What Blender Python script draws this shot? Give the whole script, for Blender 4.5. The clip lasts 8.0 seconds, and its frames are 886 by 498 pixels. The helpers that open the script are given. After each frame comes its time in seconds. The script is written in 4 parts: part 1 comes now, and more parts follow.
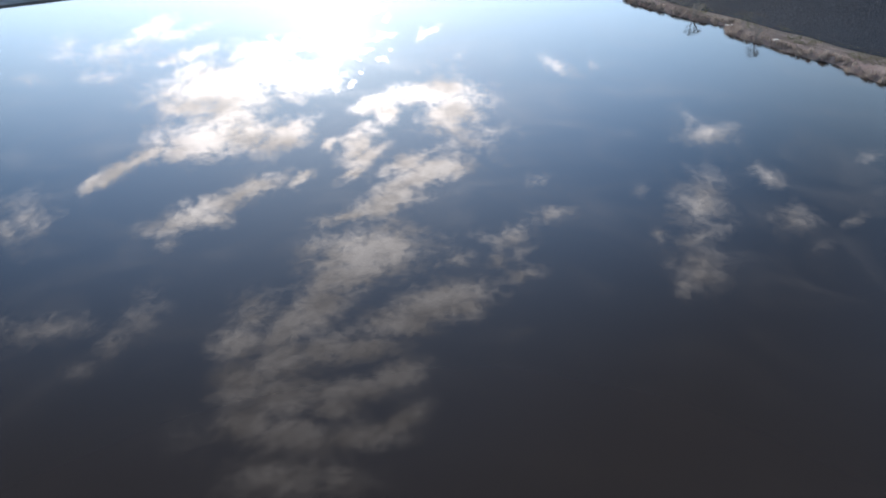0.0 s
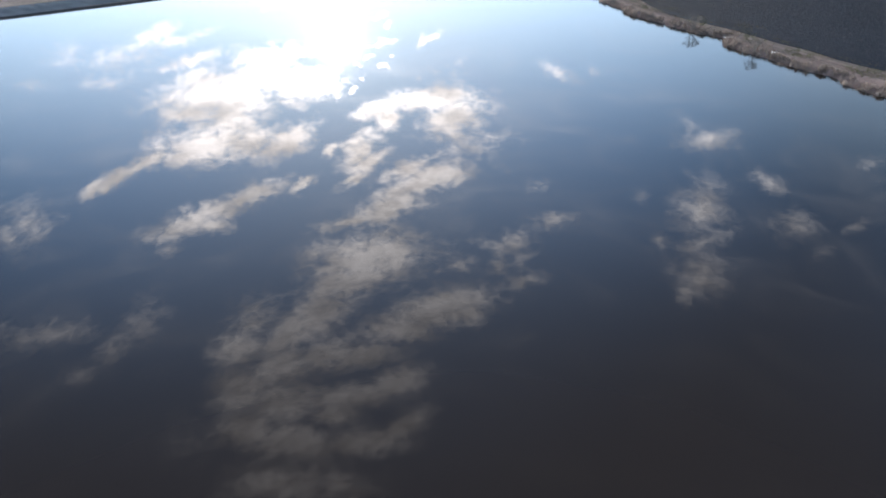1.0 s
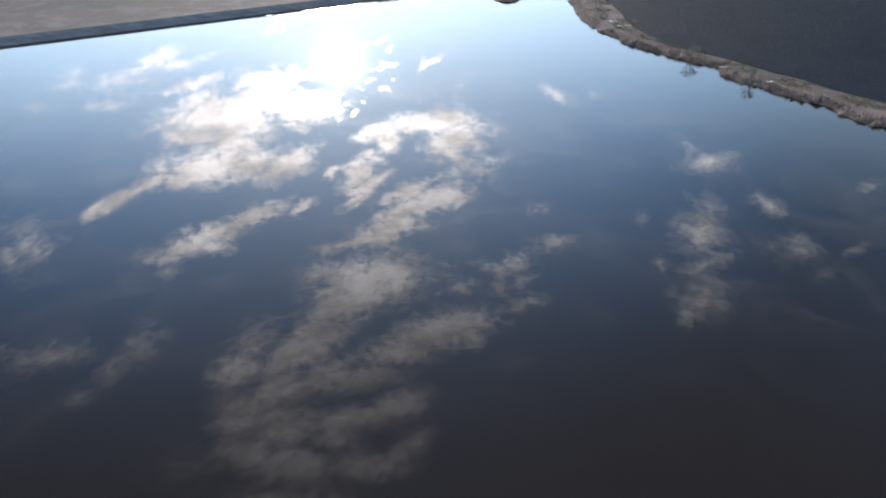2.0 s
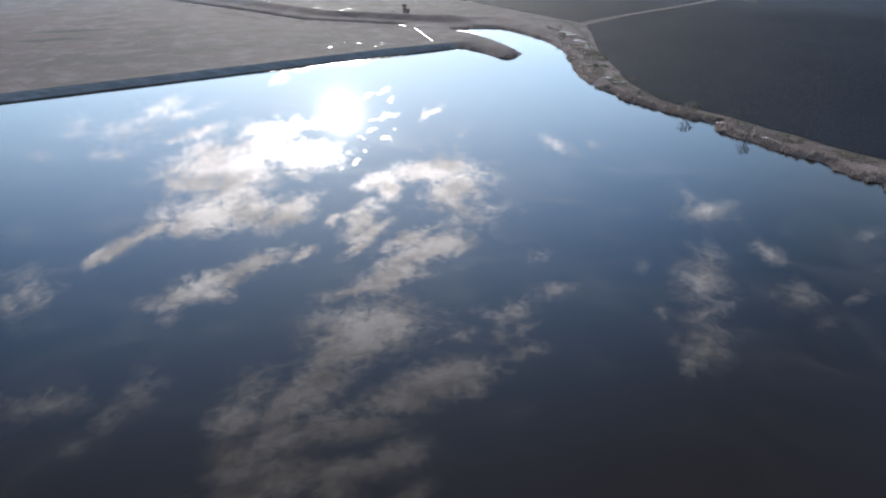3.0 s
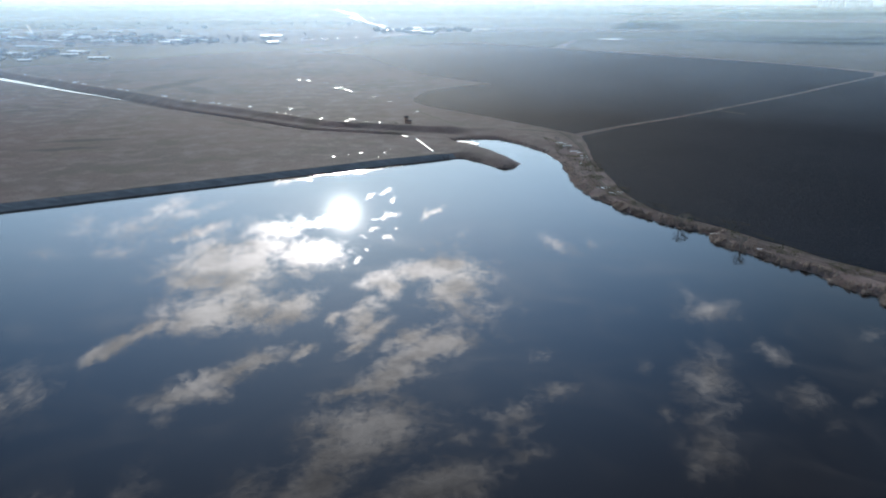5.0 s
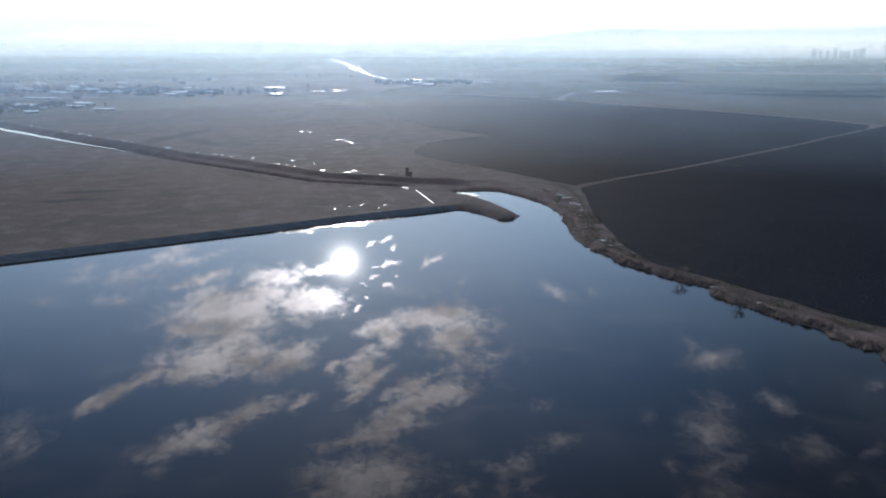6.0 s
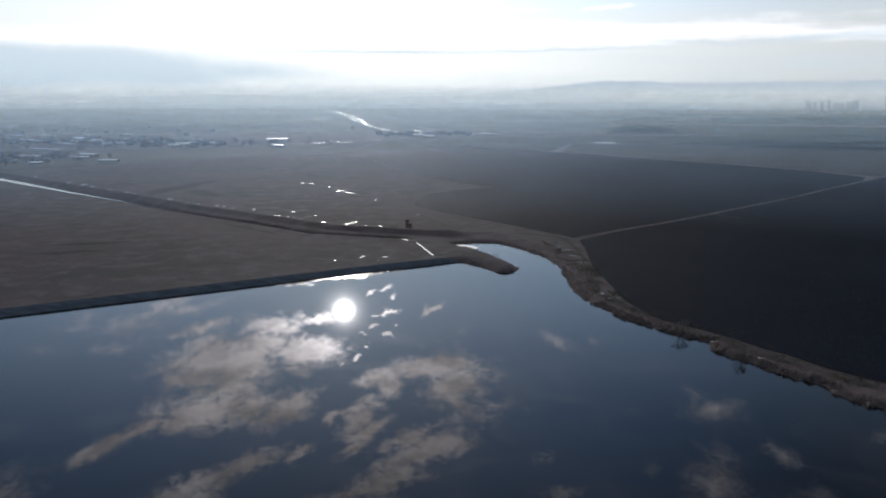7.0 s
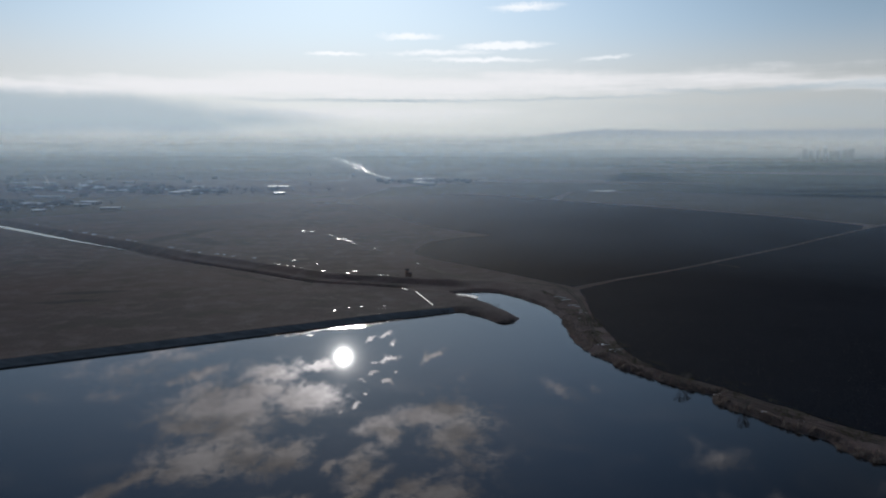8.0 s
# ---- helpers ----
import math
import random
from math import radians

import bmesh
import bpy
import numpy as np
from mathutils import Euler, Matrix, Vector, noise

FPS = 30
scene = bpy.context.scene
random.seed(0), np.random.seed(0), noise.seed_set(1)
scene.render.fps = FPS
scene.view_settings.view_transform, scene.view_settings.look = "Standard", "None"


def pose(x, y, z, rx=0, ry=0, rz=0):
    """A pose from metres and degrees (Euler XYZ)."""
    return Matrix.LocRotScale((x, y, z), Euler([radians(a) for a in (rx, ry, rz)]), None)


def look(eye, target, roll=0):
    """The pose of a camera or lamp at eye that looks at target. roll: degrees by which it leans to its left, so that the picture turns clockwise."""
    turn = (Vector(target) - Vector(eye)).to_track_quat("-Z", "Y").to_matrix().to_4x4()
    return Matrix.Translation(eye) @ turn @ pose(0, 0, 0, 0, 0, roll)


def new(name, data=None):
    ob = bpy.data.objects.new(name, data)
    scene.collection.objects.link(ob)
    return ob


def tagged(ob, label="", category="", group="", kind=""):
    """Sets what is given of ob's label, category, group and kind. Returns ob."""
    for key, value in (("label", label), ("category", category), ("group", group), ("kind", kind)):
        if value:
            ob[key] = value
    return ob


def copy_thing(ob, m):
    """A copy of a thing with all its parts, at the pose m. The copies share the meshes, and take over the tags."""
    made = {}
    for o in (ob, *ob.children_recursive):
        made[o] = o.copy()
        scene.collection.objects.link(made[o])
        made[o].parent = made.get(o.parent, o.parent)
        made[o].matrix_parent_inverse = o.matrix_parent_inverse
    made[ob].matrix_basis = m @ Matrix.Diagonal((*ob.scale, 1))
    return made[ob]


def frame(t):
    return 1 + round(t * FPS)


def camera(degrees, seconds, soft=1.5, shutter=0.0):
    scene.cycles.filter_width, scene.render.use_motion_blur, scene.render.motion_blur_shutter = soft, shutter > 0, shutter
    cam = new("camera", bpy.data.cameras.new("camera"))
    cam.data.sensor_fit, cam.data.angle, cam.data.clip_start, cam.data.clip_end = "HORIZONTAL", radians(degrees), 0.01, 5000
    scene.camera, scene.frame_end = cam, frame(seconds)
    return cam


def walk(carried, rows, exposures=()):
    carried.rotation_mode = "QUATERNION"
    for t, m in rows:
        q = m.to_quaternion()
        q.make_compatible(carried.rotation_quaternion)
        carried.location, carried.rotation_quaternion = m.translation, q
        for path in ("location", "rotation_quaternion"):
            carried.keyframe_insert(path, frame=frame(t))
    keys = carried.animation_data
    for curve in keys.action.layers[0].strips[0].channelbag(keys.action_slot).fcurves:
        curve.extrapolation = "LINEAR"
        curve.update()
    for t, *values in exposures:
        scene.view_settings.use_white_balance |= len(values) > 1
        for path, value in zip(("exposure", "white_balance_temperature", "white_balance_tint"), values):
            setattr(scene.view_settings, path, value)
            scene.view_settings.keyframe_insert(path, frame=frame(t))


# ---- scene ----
cam = camera(63.35, 8.0, soft=2.0)
# seconds, x, y, z, pitch, yaw, roll: a slow climb with a steady upward tilt
PATH = [
    (0.0, -1.35, -0.16, 61.80, -33.55, -0.28, -0.28), (0.5, -1.24, -0.17, 62.62, -33.32, -0.25, -0.27),
    (1.0, -1.14, -0.17, 63.43, -33.08, -0.21, -0.25), (1.2, -1.10, -0.17, 63.76, -32.92, -0.20, -0.24),
    (2.3, -0.86, -0.19, 65.55, -30.30, -0.15, -0.19), (2.5, -0.82, -0.19, 65.88, -29.51, -0.15, -0.18),
    (3.0, -0.72, -0.19, 66.70, -27.51, -0.11, -0.13), (3.5, -0.62, -0.18, 67.52, -25.54, -0.11, -0.09),
    (4.0, -0.53, -0.17, 68.34, -23.56, -0.11, -0.04), (4.5, -0.45, -0.15, 69.17, -21.58, -0.09, 0.01),
    (6.0, -0.24, -0.07, 71.67, -15.84, -0.03, 0.10), (6.5, -0.17, -0.05, 72.50, -13.88, -0.03, 0.12),
    (7.0, -0.11, -0.03, 73.34, -11.95, -0.02, 0.16), (7.5, -0.05, -0.02, 74.17, -10.05, -0.01, 0.19),
    (8.0, 0.0, 0.0, 75.0, -8.28, 0.0, 0.21),
]
walk(cam, [(t, pose(x, y, z, 0, 0, yaw) @ pose(0, 0, 0, 90 + pitch) @ pose(0, 0, 0, 0, 0, roll))
           for t, x, y, z, pitch, yaw, roll in PATH],
     exposures=[(0.0, 2.78, 6560, 10), (1.2, 2.68, 6520, 10), (2.5, 2.44, 6380, 9), (3.1, 2.32, 6330, 10), (3.5, 2.22, 6400, 23), (4.0, 2.08, 6750, 3), (4.5, 1.95, 6480, 4), (6.0, 1.22, 6080, 12),
                (6.5, 0.86, 6100, 13), (7.0, 0.5, 6230, 12), (8.0, -0.05, 6260, 11)])

# ---- sun and sky ----
SUN_AZ, SUN_EL = -8.13, 16.71
sun_way = Vector((math.sin(radians(SUN_AZ)) * math.cos(radians(SUN_EL)), math.cos(radians(SUN_AZ)) * math.cos(radians(SUN_EL)), math.sin(radians(SUN_EL))))
sun_data = bpy.data.lights.new("sun", "SUN")
sun_data.energy, sun_data.angle, sun_data.color = 2.2, radians(0.53), (1.0, 0.93, 0.82)
sun = new("sun", sun_data)
sun.matrix_world = look((0, 0, 500), Vector((0, 0, 500)) - sun_way)


class Nodes:
    """A short way to write a node tree."""

    def __init__(self, tree):
        self.tree = tree
        tree.nodes.clear()

    def add(self, kind, **settings):
        n = self.tree.nodes.new(kind)
        for key, value in settings.items():
            setattr(n, key, value)
        return n

    def put(self, socket, value):
        if isinstance(value, bpy.types.NodeSocket):
            self.tree.links.new(value, socket)
        elif value is not None:
            socket.default_value = value

    def math(self, op, a, b=None, c=None, clamp=False):
        n = self.add("ShaderNodeMath", operation=op, use_clamp=clamp)
        for i, v in enumerate((a, b, c)):
            self.put(n.inputs[i], v)
        return n.outputs[0]

    def vmath(self, op, a, b=None, scale=None):
        n = self.add("ShaderNodeVectorMath", operation=op)
        self.put(n.inputs[0], a)
        self.put(n.inputs[1], b)
        if scale is not None:
            self.put(n.inputs["Scale"], scale)
        return n.outputs["Value"] if op in ("LENGTH", "DOT_PRODUCT", "DISTANCE") else n.outputs[0]

    def xyz(self, x, y, z):
        n = self.add("ShaderNodeCombineXYZ")
        for i, v in enumerate((x, y, z)):
            self.put(n.inputs[i], v)
        return n.outputs[0]

    def split(self, v):
        n = self.add("ShaderNodeSeparateXYZ")
        self.put(n.inputs[0], v)
        return n.outputs

    def mapping(self, v, loc=(0, 0, 0), rot=(0, 0, 0), scale=(1, 1, 1), kind="POINT"):
        n = self.add("ShaderNodeMapping", vector_type=kind)
        self.put(n.inputs["Vector"], v)
        n.inputs["Location"].default_value, n.inputs["Rotation"].default_value, n.inputs["Scale"].default_value = loc, rot, scale
        return n.outputs[0]

    def noise(self, v, scale, detail=4.0, rough=0.55, warp=0.0, colour=False):
        n = self.add("ShaderNodeTexNoise")
        self.put(n.inputs["Vector"], v)
        for key, value in (("Scale", scale), ("Detail", detail), ("Roughness", rough), ("Distortion", warp)):
            n.inputs[key].default_value = value
        return n.outputs["Color" if colour else 0]

    def ramp(self, v, lo, hi, to_lo=0.0, to_hi=1.0, smooth=True):
        n = self.add("ShaderNodeMapRange", interpolation_type="SMOOTHSTEP" if smooth else "LINEAR")
        for i, value in enumerate((v, lo, hi, to_lo, to_hi)):
            self.put(n.inputs[i], value)
        return n.outputs[0]

    def mix(self, f, a, b, how="MIX"):
        n = self.add("ShaderNodeMix", data_type="RGBA", blend_type=how)
        self.put(n.inputs[0], f)
        self.put(n.inputs[6], a if isinstance(a, bpy.types.NodeSocket) else (*a, 1))
        self.put(n.inputs[7], b if isinstance(b, bpy.types.NodeSocket) else (*b, 1))
        return n.outputs[2]

    def bump(self, height, strength, distance):
        n = self.add("ShaderNodeBump")
        n.inputs["Strength"].default_value, n.inputs["Distance"].default_value = strength, distance
        self.put(n.inputs["Height"], height)
        return n.outputs[0]


world = bpy.data.worlds.new("winter_sky")
scene.world = world
world.use_nodes = True
W = Nodes(world.node_tree)
sky_node = W.add("ShaderNodeTexSky", sky_type="NISHITA", sun_disc=False, sun_elevation=radians(SUN_EL), sun_rotation=radians(SUN_AZ),
                 altitude=100.0, air_density=1.0, dust_density=0.15, ozone_density=1.6)
way = W.add("ShaderNodeTexCoord").outputs["Generated"]
wx, wy, wz = W.split(way)
az = W.math("MULTIPLY", W.math("ARCTAN2", wx, wy), 57.2958)
el = W.math("MULTIPLY", W.math("ARCSINE", wz), 57.2958)
flat = W.math("MULTIPLY", az, W.math("COSINE", W.math("MULTIPLY", el, 0.0174533)))
plain = W.xyz(flat, el, 0.0)
ragged = W.vmath("SCALE", W.vmath("SUBTRACT", W.noise(plain, 0.28, 3.0, 0.6, colour=True), (0.5, 0.5, 0.5)), scale=0.6)
torn = W.vmath("SCALE", W.vmath("SUBTRACT", W.noise(plain, 1.3, 5.0, 0.65, colour=True), (0.5, 0.5, 0.5)), scale=1.1)
spot = W.vmath("ADD", W.vmath("ADD", plain, ragged), torn)
to_sun = W.math("MAXIMUM", W.vmath("DOT_PRODUCT", way, tuple(sun_way)), 0.0)
glow_broad, glow_wide, glow_near = (W.math("POWER", to_sun, k) for k in (6.0, 22.0, 330.0))


class Clouds:
    """Cloud masses as soft ellipses in the sky, each at an azimuth and elevation in degrees, with two radii, a tilt and a density."""

    def __init__(self, outline=spot):
        self.u, self.v, _ = W.split(outline)
        self.at, self.field = outline, -3.0

    def puff(self, a, e, r1, r2, tilt=0.0, dense=1.0):
        v = W.mapping(self.at, (a * math.cos(radians(e)), e, 0), (0, 0, radians(tilt)), (r1 * 1.75, r2 * 1.75, 1e6), "TEXTURE")
        self.field = W.math("MAXIMUM", W.math("MULTIPLY_ADD", W.vmath("LENGTH", v), -dense, dense), self.field)
        # the running field rides along in z, so that the masses are worked out one after another
        self.at = W.xyz(self.u, self.v, self.field)

    def mask(self, grain, amount, lo, hi):
        lifted = W.math("MULTIPLY_ADD", W.math("SUBTRACT", grain, 0.5), amount, W.math("MAXIMUM", self.field, -0.6))
        return W.ramp(lifted, lo, hi)


cumulus = Clouds()
# the bright bank beside the sun
for values in ((-10, 17.3, 1.17, 0.35, -5, 1.1), (-10.9, 19.7, 2.22, 0.98, 1, 1.4), (-12.3, 21.1, 1.23, 0.33, 15, 0.8), (-13.7, 17.6, 1.99, 0.69, -3),
               (-14.5, 18.8, 2.29, 0.96, 6), (-16.4, 20.1, 2.28, 1.74, -1, 1.1), (-19.4, 19.8, 2.73, 1.68, -5, 1.1), (-20.3, 20.9, 2.04, 0.82, 9),
               (-17.8, 22.1, 2.57, 1.34, -6), (-19.2, 23.4, 3.91, 1.29, 1, 1.1), (-15.7, 23.4, 1.83, 1.04, 0), (-13.2, 24, 2.01, 0.94, -23, 1.1),
               (-21.5, 23.9, 1.62, 0.69, -1), (-24.3, 24, 2.09, 0.48, -20), (-26.8, 24.7, 1.84, 0.45, -20), (-28.5, 25, 0.97, 0.43, -33)):
    cumulus.puff(*values)
# thin streaks beyond it
for values in ((-23.9, 16.3, 2.29, 0.76, -12, 0.6), (-21.8, 15.3, 1.72, 0.47, -16, 0.6), (-27.5, 16, 1.18, 0.59, 11, 0.4), (-25.8, 18, 1.33, 0.47, 10, 0.38),
               (-19.6, 17.3, 2.44, 0.39, -10, 0.8), (-20.4, 15.9, 1.26, 0.34, -5, 0.6), (-17.9, 15.4, 0.89, 0.26, -11, 0.6), (-16.2, 24.6, 1.7, 0.37, -1, 0.6)):
    cumulus.puff(*values)
# the torn bank under the sun
for values in ((-5.3, 21.9, 1.47, 0.66, -18, 1.1), (-4.4, 22.6, 0.86, 0.76, -61, 1.2), (-2, 21.4, 2.31, 0.75, -2, 1.1), (0.4, 21.3, 2.31, 0.97, -5, 1.1),
               (0.7, 23, 1.93, 1.31, 28), (1.4, 22.2, 2.2, 1.76, 17, 0.95), (2.5, 22.2, 1.95, 1.83, -11, 0.6), (3, 24.5, 2.42, 1.71, -3, 0.45),
               (-2.8, 26.7, 2.22, 0.6, -23), (-7.1, 25, 1.57, 0.98, -43), (-6.4, 26, 1.67, 0.52, -27), (-7.7, 27.3, 1.06, 0.43, -26, 0.9),
               (-9.5, 24.9, 0.57, 0.36, -37), (-12.2, 27.4, 1.05, 0.4, -31), (-1.8, 27.7, 3.85, 0.85, -21, 1.1), (-4.6, 29.6, 2.71, 0.92, -17, 1.1),
               (0.9, 27.4, 1.82, 0.71, -20), (-8, 30.5, 2.46, 0.49, -10)):
    cumulus.puff(*values)
# bright scraps around the sun
for values in ((-5.9, 15.4, 0.38, 0.11, -29), (-4.7, 15.1, 0.39, 0.14, -19), (-4.1, 15.7, 0.27, 0.11, -45), (-4.4, 17, 0.69, 0.14, -7),
               (-5.6, 17.2, 0.25, 0.08, -8, 0.9), (-5.8, 18.1, 0.38, 0.11, -18), (-4.6, 18.7, 0.42, 0.14, 13), (-3.9, 17.9, 0.14, 0.08, 2),
               (-7.2, 20.4, 0.24, 0.17, -38), (-6.4, 19.4, 0.13, 0.11, -25), (-8.4, 20.9, 0.16, 0.11, -26), (-0.6, 16.6, 0.83, 0.22, -22),
               (-1.3, 16.9, 0.36, 0.25, -60), (1.8, 18.4, 0.45, 0.14, -21, 0.5), (-1.8, 19.6, 0.28, 0.16, 1, 0.45), (-6.7, 18.6, 0.22, 0.08, 2, 0.7)):
    cumulus.puff(*values)
# the long lower bank
for values in ((-12.8, 13.9, 0.59, 0.26, -15), (-16.7, 27.8, 2.57, 0.63, -15), (-19.4, 28.4, 2.19, 0.78, -5), (-22.3, 29, 2.35, 0.78, -9), (-20.3, 29.5, 1.39, 0.49, 7),
               (-25, 29.4, 1.29, 0.54, 16, 0.6), (-24.3, 30.7, 0.82, 0.42, -4, 0.42), (-33.8, 26.4, 1.6, 1.39, 53, 0.55), (-35.2, 27, 1.32, 0.82, 71, 0.5),
               (-26.3, 18, 1.36, 0.4, 9, 0.38), (-30.8, 17.5, 1.06, 0.38, 11, 0.3)):
    cumulus.puff(*values)
# scraps off to the side
for values in ((9.6, 19.1, 1.16, 0.44, 17, 0.75), (12.3, 18.8, 0.43, 0.29, 90, 0.5), (22.3, 23, 1.92, 0.68, -15, 0.7), (20.7, 22.2, 0.96, 0.58, 35, 0.32),
               (22.7, 28.1, 1.98, 1.63, -60, 0.66), (23.6, 30.3, 2.28, 0.59, -31, 0.55), (19.9, 31, 0.74, 0.58, -31, 0.55), (21.4, 32.7, 0.94, 0.91, -74, 0.42),
               (24.1, 33, 1.79, 1.51, -39, 0.7), (23.1, 34.5, 0.79, 0.6, -62, 0.65), (27.4, 25.2, 1.22, 0.57, 14, 0.6), (26.4, 24.7, 0.71, 0.35, -14, 0.4),
               (30.1, 27.8, 1.57, 0.84, -20, 0.55), (34.3, 26.8, 1.09, 0.29, -43, 0.52), (32.6, 29.3, 0.93, 0.45, -38, 0.42), (33.7, 22.5, 1.02, 0.41, -15, 0.36)):
    cumulus.puff(*values)
# loose scraps between
for values in ((10.3, 30.4, 1.7, 0.57, -11, 0.55), (8.6, 27.9, 0.9, 0.44, -15, 0.38), (6.8, 32.5, 1.65, 0.78, -24, 0.62), (7.6, 33.7, 0.9, 0.66, -10, 0.6),
               (7.9, 35.4, 1.82, 0.65, -19, 0.62), (5.6, 34.3, 0.72, 0.62, -13, 0.55), (1.8, 34.2, 1.18, 0.98, -22, 0.58), (4.2, 32.5, 0.9, 0.45, -3, 0.4),
               (-0.5, 34.9, 0.89, 0.67, -60, 0.38), (17.7, 27.9, 0.55, 0.48, -50, 0.38), (8.5, 39.9, 1.19, 0.41, -25, 0.35), (4.9, 23.6, 0.9, 0.35, -22, 0.4)):
    cumulus.puff(*values)
# the large grey-white field high up
for values in ((-7, 33.7, 3.85, 2.08, -10, 1.1), (-9.8, 35.4, 2.66, 1.48, -12), (-4.5, 33.4, 1.83, 1.61, 82), (-11.7, 32.9, 1.96, 1.26, -41, 0.6),
               (-0.5, 38, 4.12, 1.39, -16, 1.1), (3, 38, 1.07, 0.92, 62), (-4.3, 39.3, 3.08, 1.21, -6), (-12.4, 37.7, 2.68, 1.76, -26), (-15.3, 38.7, 2.75, 1.27, -33),
               (-18.3, 37.3, 1.81, 1.53, -35, 0.7), (-20, 39.2, 2.18, 1.13, 8), (-20.7, 42.2, 2.18, 1.66, 20), (-16.4, 41.2, 2.54, 1.43, -4), (-12.3, 40.9, 3, 1.07, 0),
               (-8.3, 41.3, 3.03, 0.9, -3)):
    cumulus.puff(*values)
# and its ragged foot
for values in ((-9.9, 44.2, 4.5, 0.87, 3), (-4.8, 43.6, 2.23, 1.2, -15), (-11.9, 45.3, 2.08, 0.84, 11), (-17, 43.7, 2.98, 1.69, 9), (-21, 45.1, 2.59, 1.33, 21),
               (-16.6, 46.8, 3.55, 1.33, 15), (-9.2, 47.7, 3.49, 0.96, 3), (-4.4, 46.9, 2.17, 0.96, -31), (-18.6, 49.6, 4.21, 2.01, 19, 0.75),
               (-12.3, 50.5, 3.04, 1.58, 14, 0.65), (-26.6, 44.7, 2.18, 1.37, 36, 0.36), (-35.3, 34, 3.07, 0.88, 14, 0.55), (-27.9, 35.4, 1.66, 1.45, -9, 0.5),
               (-30.8, 36.5, 1.82, 0.84, -18, 0.55), (-34, 37.4, 1.84, 0.79, 5, 0.45), (-37.2, 33.8, 2.15, 0.9, 25, 0.5)):
    cumulus.puff(*values)
streak = W.mapping(plain, rot=(0, 0, radians(23)), scale=(0.5, 1.0, 1.0))
fibre = W.noise(W.mapping(plain, rot=(0, 0, radians(27)), scale=(0.7, 1.15, 1.0)), 1.7, 7.0, 0.64, 0.7)
billow = W.math("MULTIPLY_ADD", fibre, 0.6, W.math("MULTIPLY_ADD", W.noise(streak, 0.75, 9.0, 0.66, 0.6), 0.8, -0.2))
cumulus_mask = W.math("MULTIPLY", cumulus.mask(billow, W.ramp(to_sun, 0.88, 0.97, 1.3, 2.2), -0.04, 0.92), W.math("MULTIPLY", W.ramp(cumulus.field, -0.15, 0.65, 0.22, 0.95, False), W.ramp(el, 25.0, 44.0, 1.0, 0.74)))
shade = W.ramp(W.noise(W.vmath("ADD", streak, (7.3, 2.1, 0.0)), 0.42, 5.0, 0.6), 0.32, 0.68, 0.62, 1.18)
shade = W.math("MULTIPLY", shade, W.ramp(fibre, 0.3, 0.7, 0.88, 1.1))

# the rest of the sky: scattered fair-weather cloud behind and beside
above = W.vmath("SCALE", way, scale=W.math("DIVIDE", 1.0, W.math("MAXIMUM", wz, 0.08)))
cirrus = W.math("MULTIPLY", W.ramp(W.noise(W.mapping(plain, loc=(3.0, 9.0, 0.0), rot=(0, 0, radians(24)), scale=(0.35, 1.0, 1.0)), 0.32, 7.0, 0.6, 0.8), 0.45, 0.8, 0.0, 0.13), W.ramp(el, 13.0, 20.0))
cumulus_mask = W.math("MAXIMUM", cumulus_mask, W.math("MULTIPLY", cirrus, W.ramp(el, 30.0, 48.0, 1.0, 0.4)))
scatter = W.ramp(W.noise(above, 1.1, 6.0, 0.6, 0.3), 0.56, 0.72)
scatter = W.math("MULTIPLY", scatter, W.math("MAXIMUM", W.ramp(W.math("ABSOLUTE", az), 42.0, 60.0), W.ramp(el, 52.0, 62.0)))
scatter = W.math("MULTIPLY", scatter, W.ramp(el, 6.0, 14.0))
cumulus_mask = W.math("MAXIMUM", cumulus_mask, scatter)

# low layers towards the horizon: a pale belt of stratus, a blue-grey bank under it, thin bars above
calm = W.vmath("ADD", plain, W.vmath("SCALE", W.vmath("ADD", ragged, torn), scale=0.5))
belt = Clouds(calm)
for values in ((-30.0, 3.8, 9.0, 0.4, 0), (-19.0, 4.2, 8.0, 0.5, 0, 1.1), (-10.0, 4.5, 8.0, 0.7, 0, 1.2), (-1.0, 4.45, 8.0, 0.7, 0, 1.1), (8.0, 4.7, 12.0, 0.75, 0, 0.8), (20.0, 4.8, 10.0, 0.6, 0, 0.55), (29.0, 4.35, 8.0, 0.45, -1, 0.45),
               (-5.0, 2.4, 9.0, 0.6, 0, 0.55), (6.0, 10.3, 2.0, 0.24, 0, 0.9), (-2.8, 8.15, 1.8, 0.22, 0, 1.1), (-8.5, 6.85, 1.6, 0.13, 0, 1.1), (4.6, 7.55, 2.4, 0.2, 1, 1.0), (3.0, 6.5, 3.4, 0.15, 0, 0.8), (-1.0, 7.0, 3.0, 0.15, 0, 0.6), (13.0, 6.6, 2.0, 0.15, 5, 0.6)):
    belt.puff(*values)
bank = Clouds(calm)
for values in ((-33.0, 2.0, 9.0, 1.25, 0), (-24.0, 2.0, 7.0, 1.1, -3, 0.9), (-16.0, 1.9, 7.0, 0.75, -3, 0.5), (-4.0, 3.35, 9.0, 0.12, 0, 0.4), (8.0, 3.5, 9.0, 0.1, 1, 0.4),
               (20.0, 3.9, 4.0, 0.16, -3, 0.34), (26.0, 4.1, 6.0, 0.2, 3, 0.36), (32.0, 4.1, 5.0, 0.2, 0, 0.36), (27.0, 2.6, 10.0, 1.0, 0, 0.22)):
    bank.puff(*values)
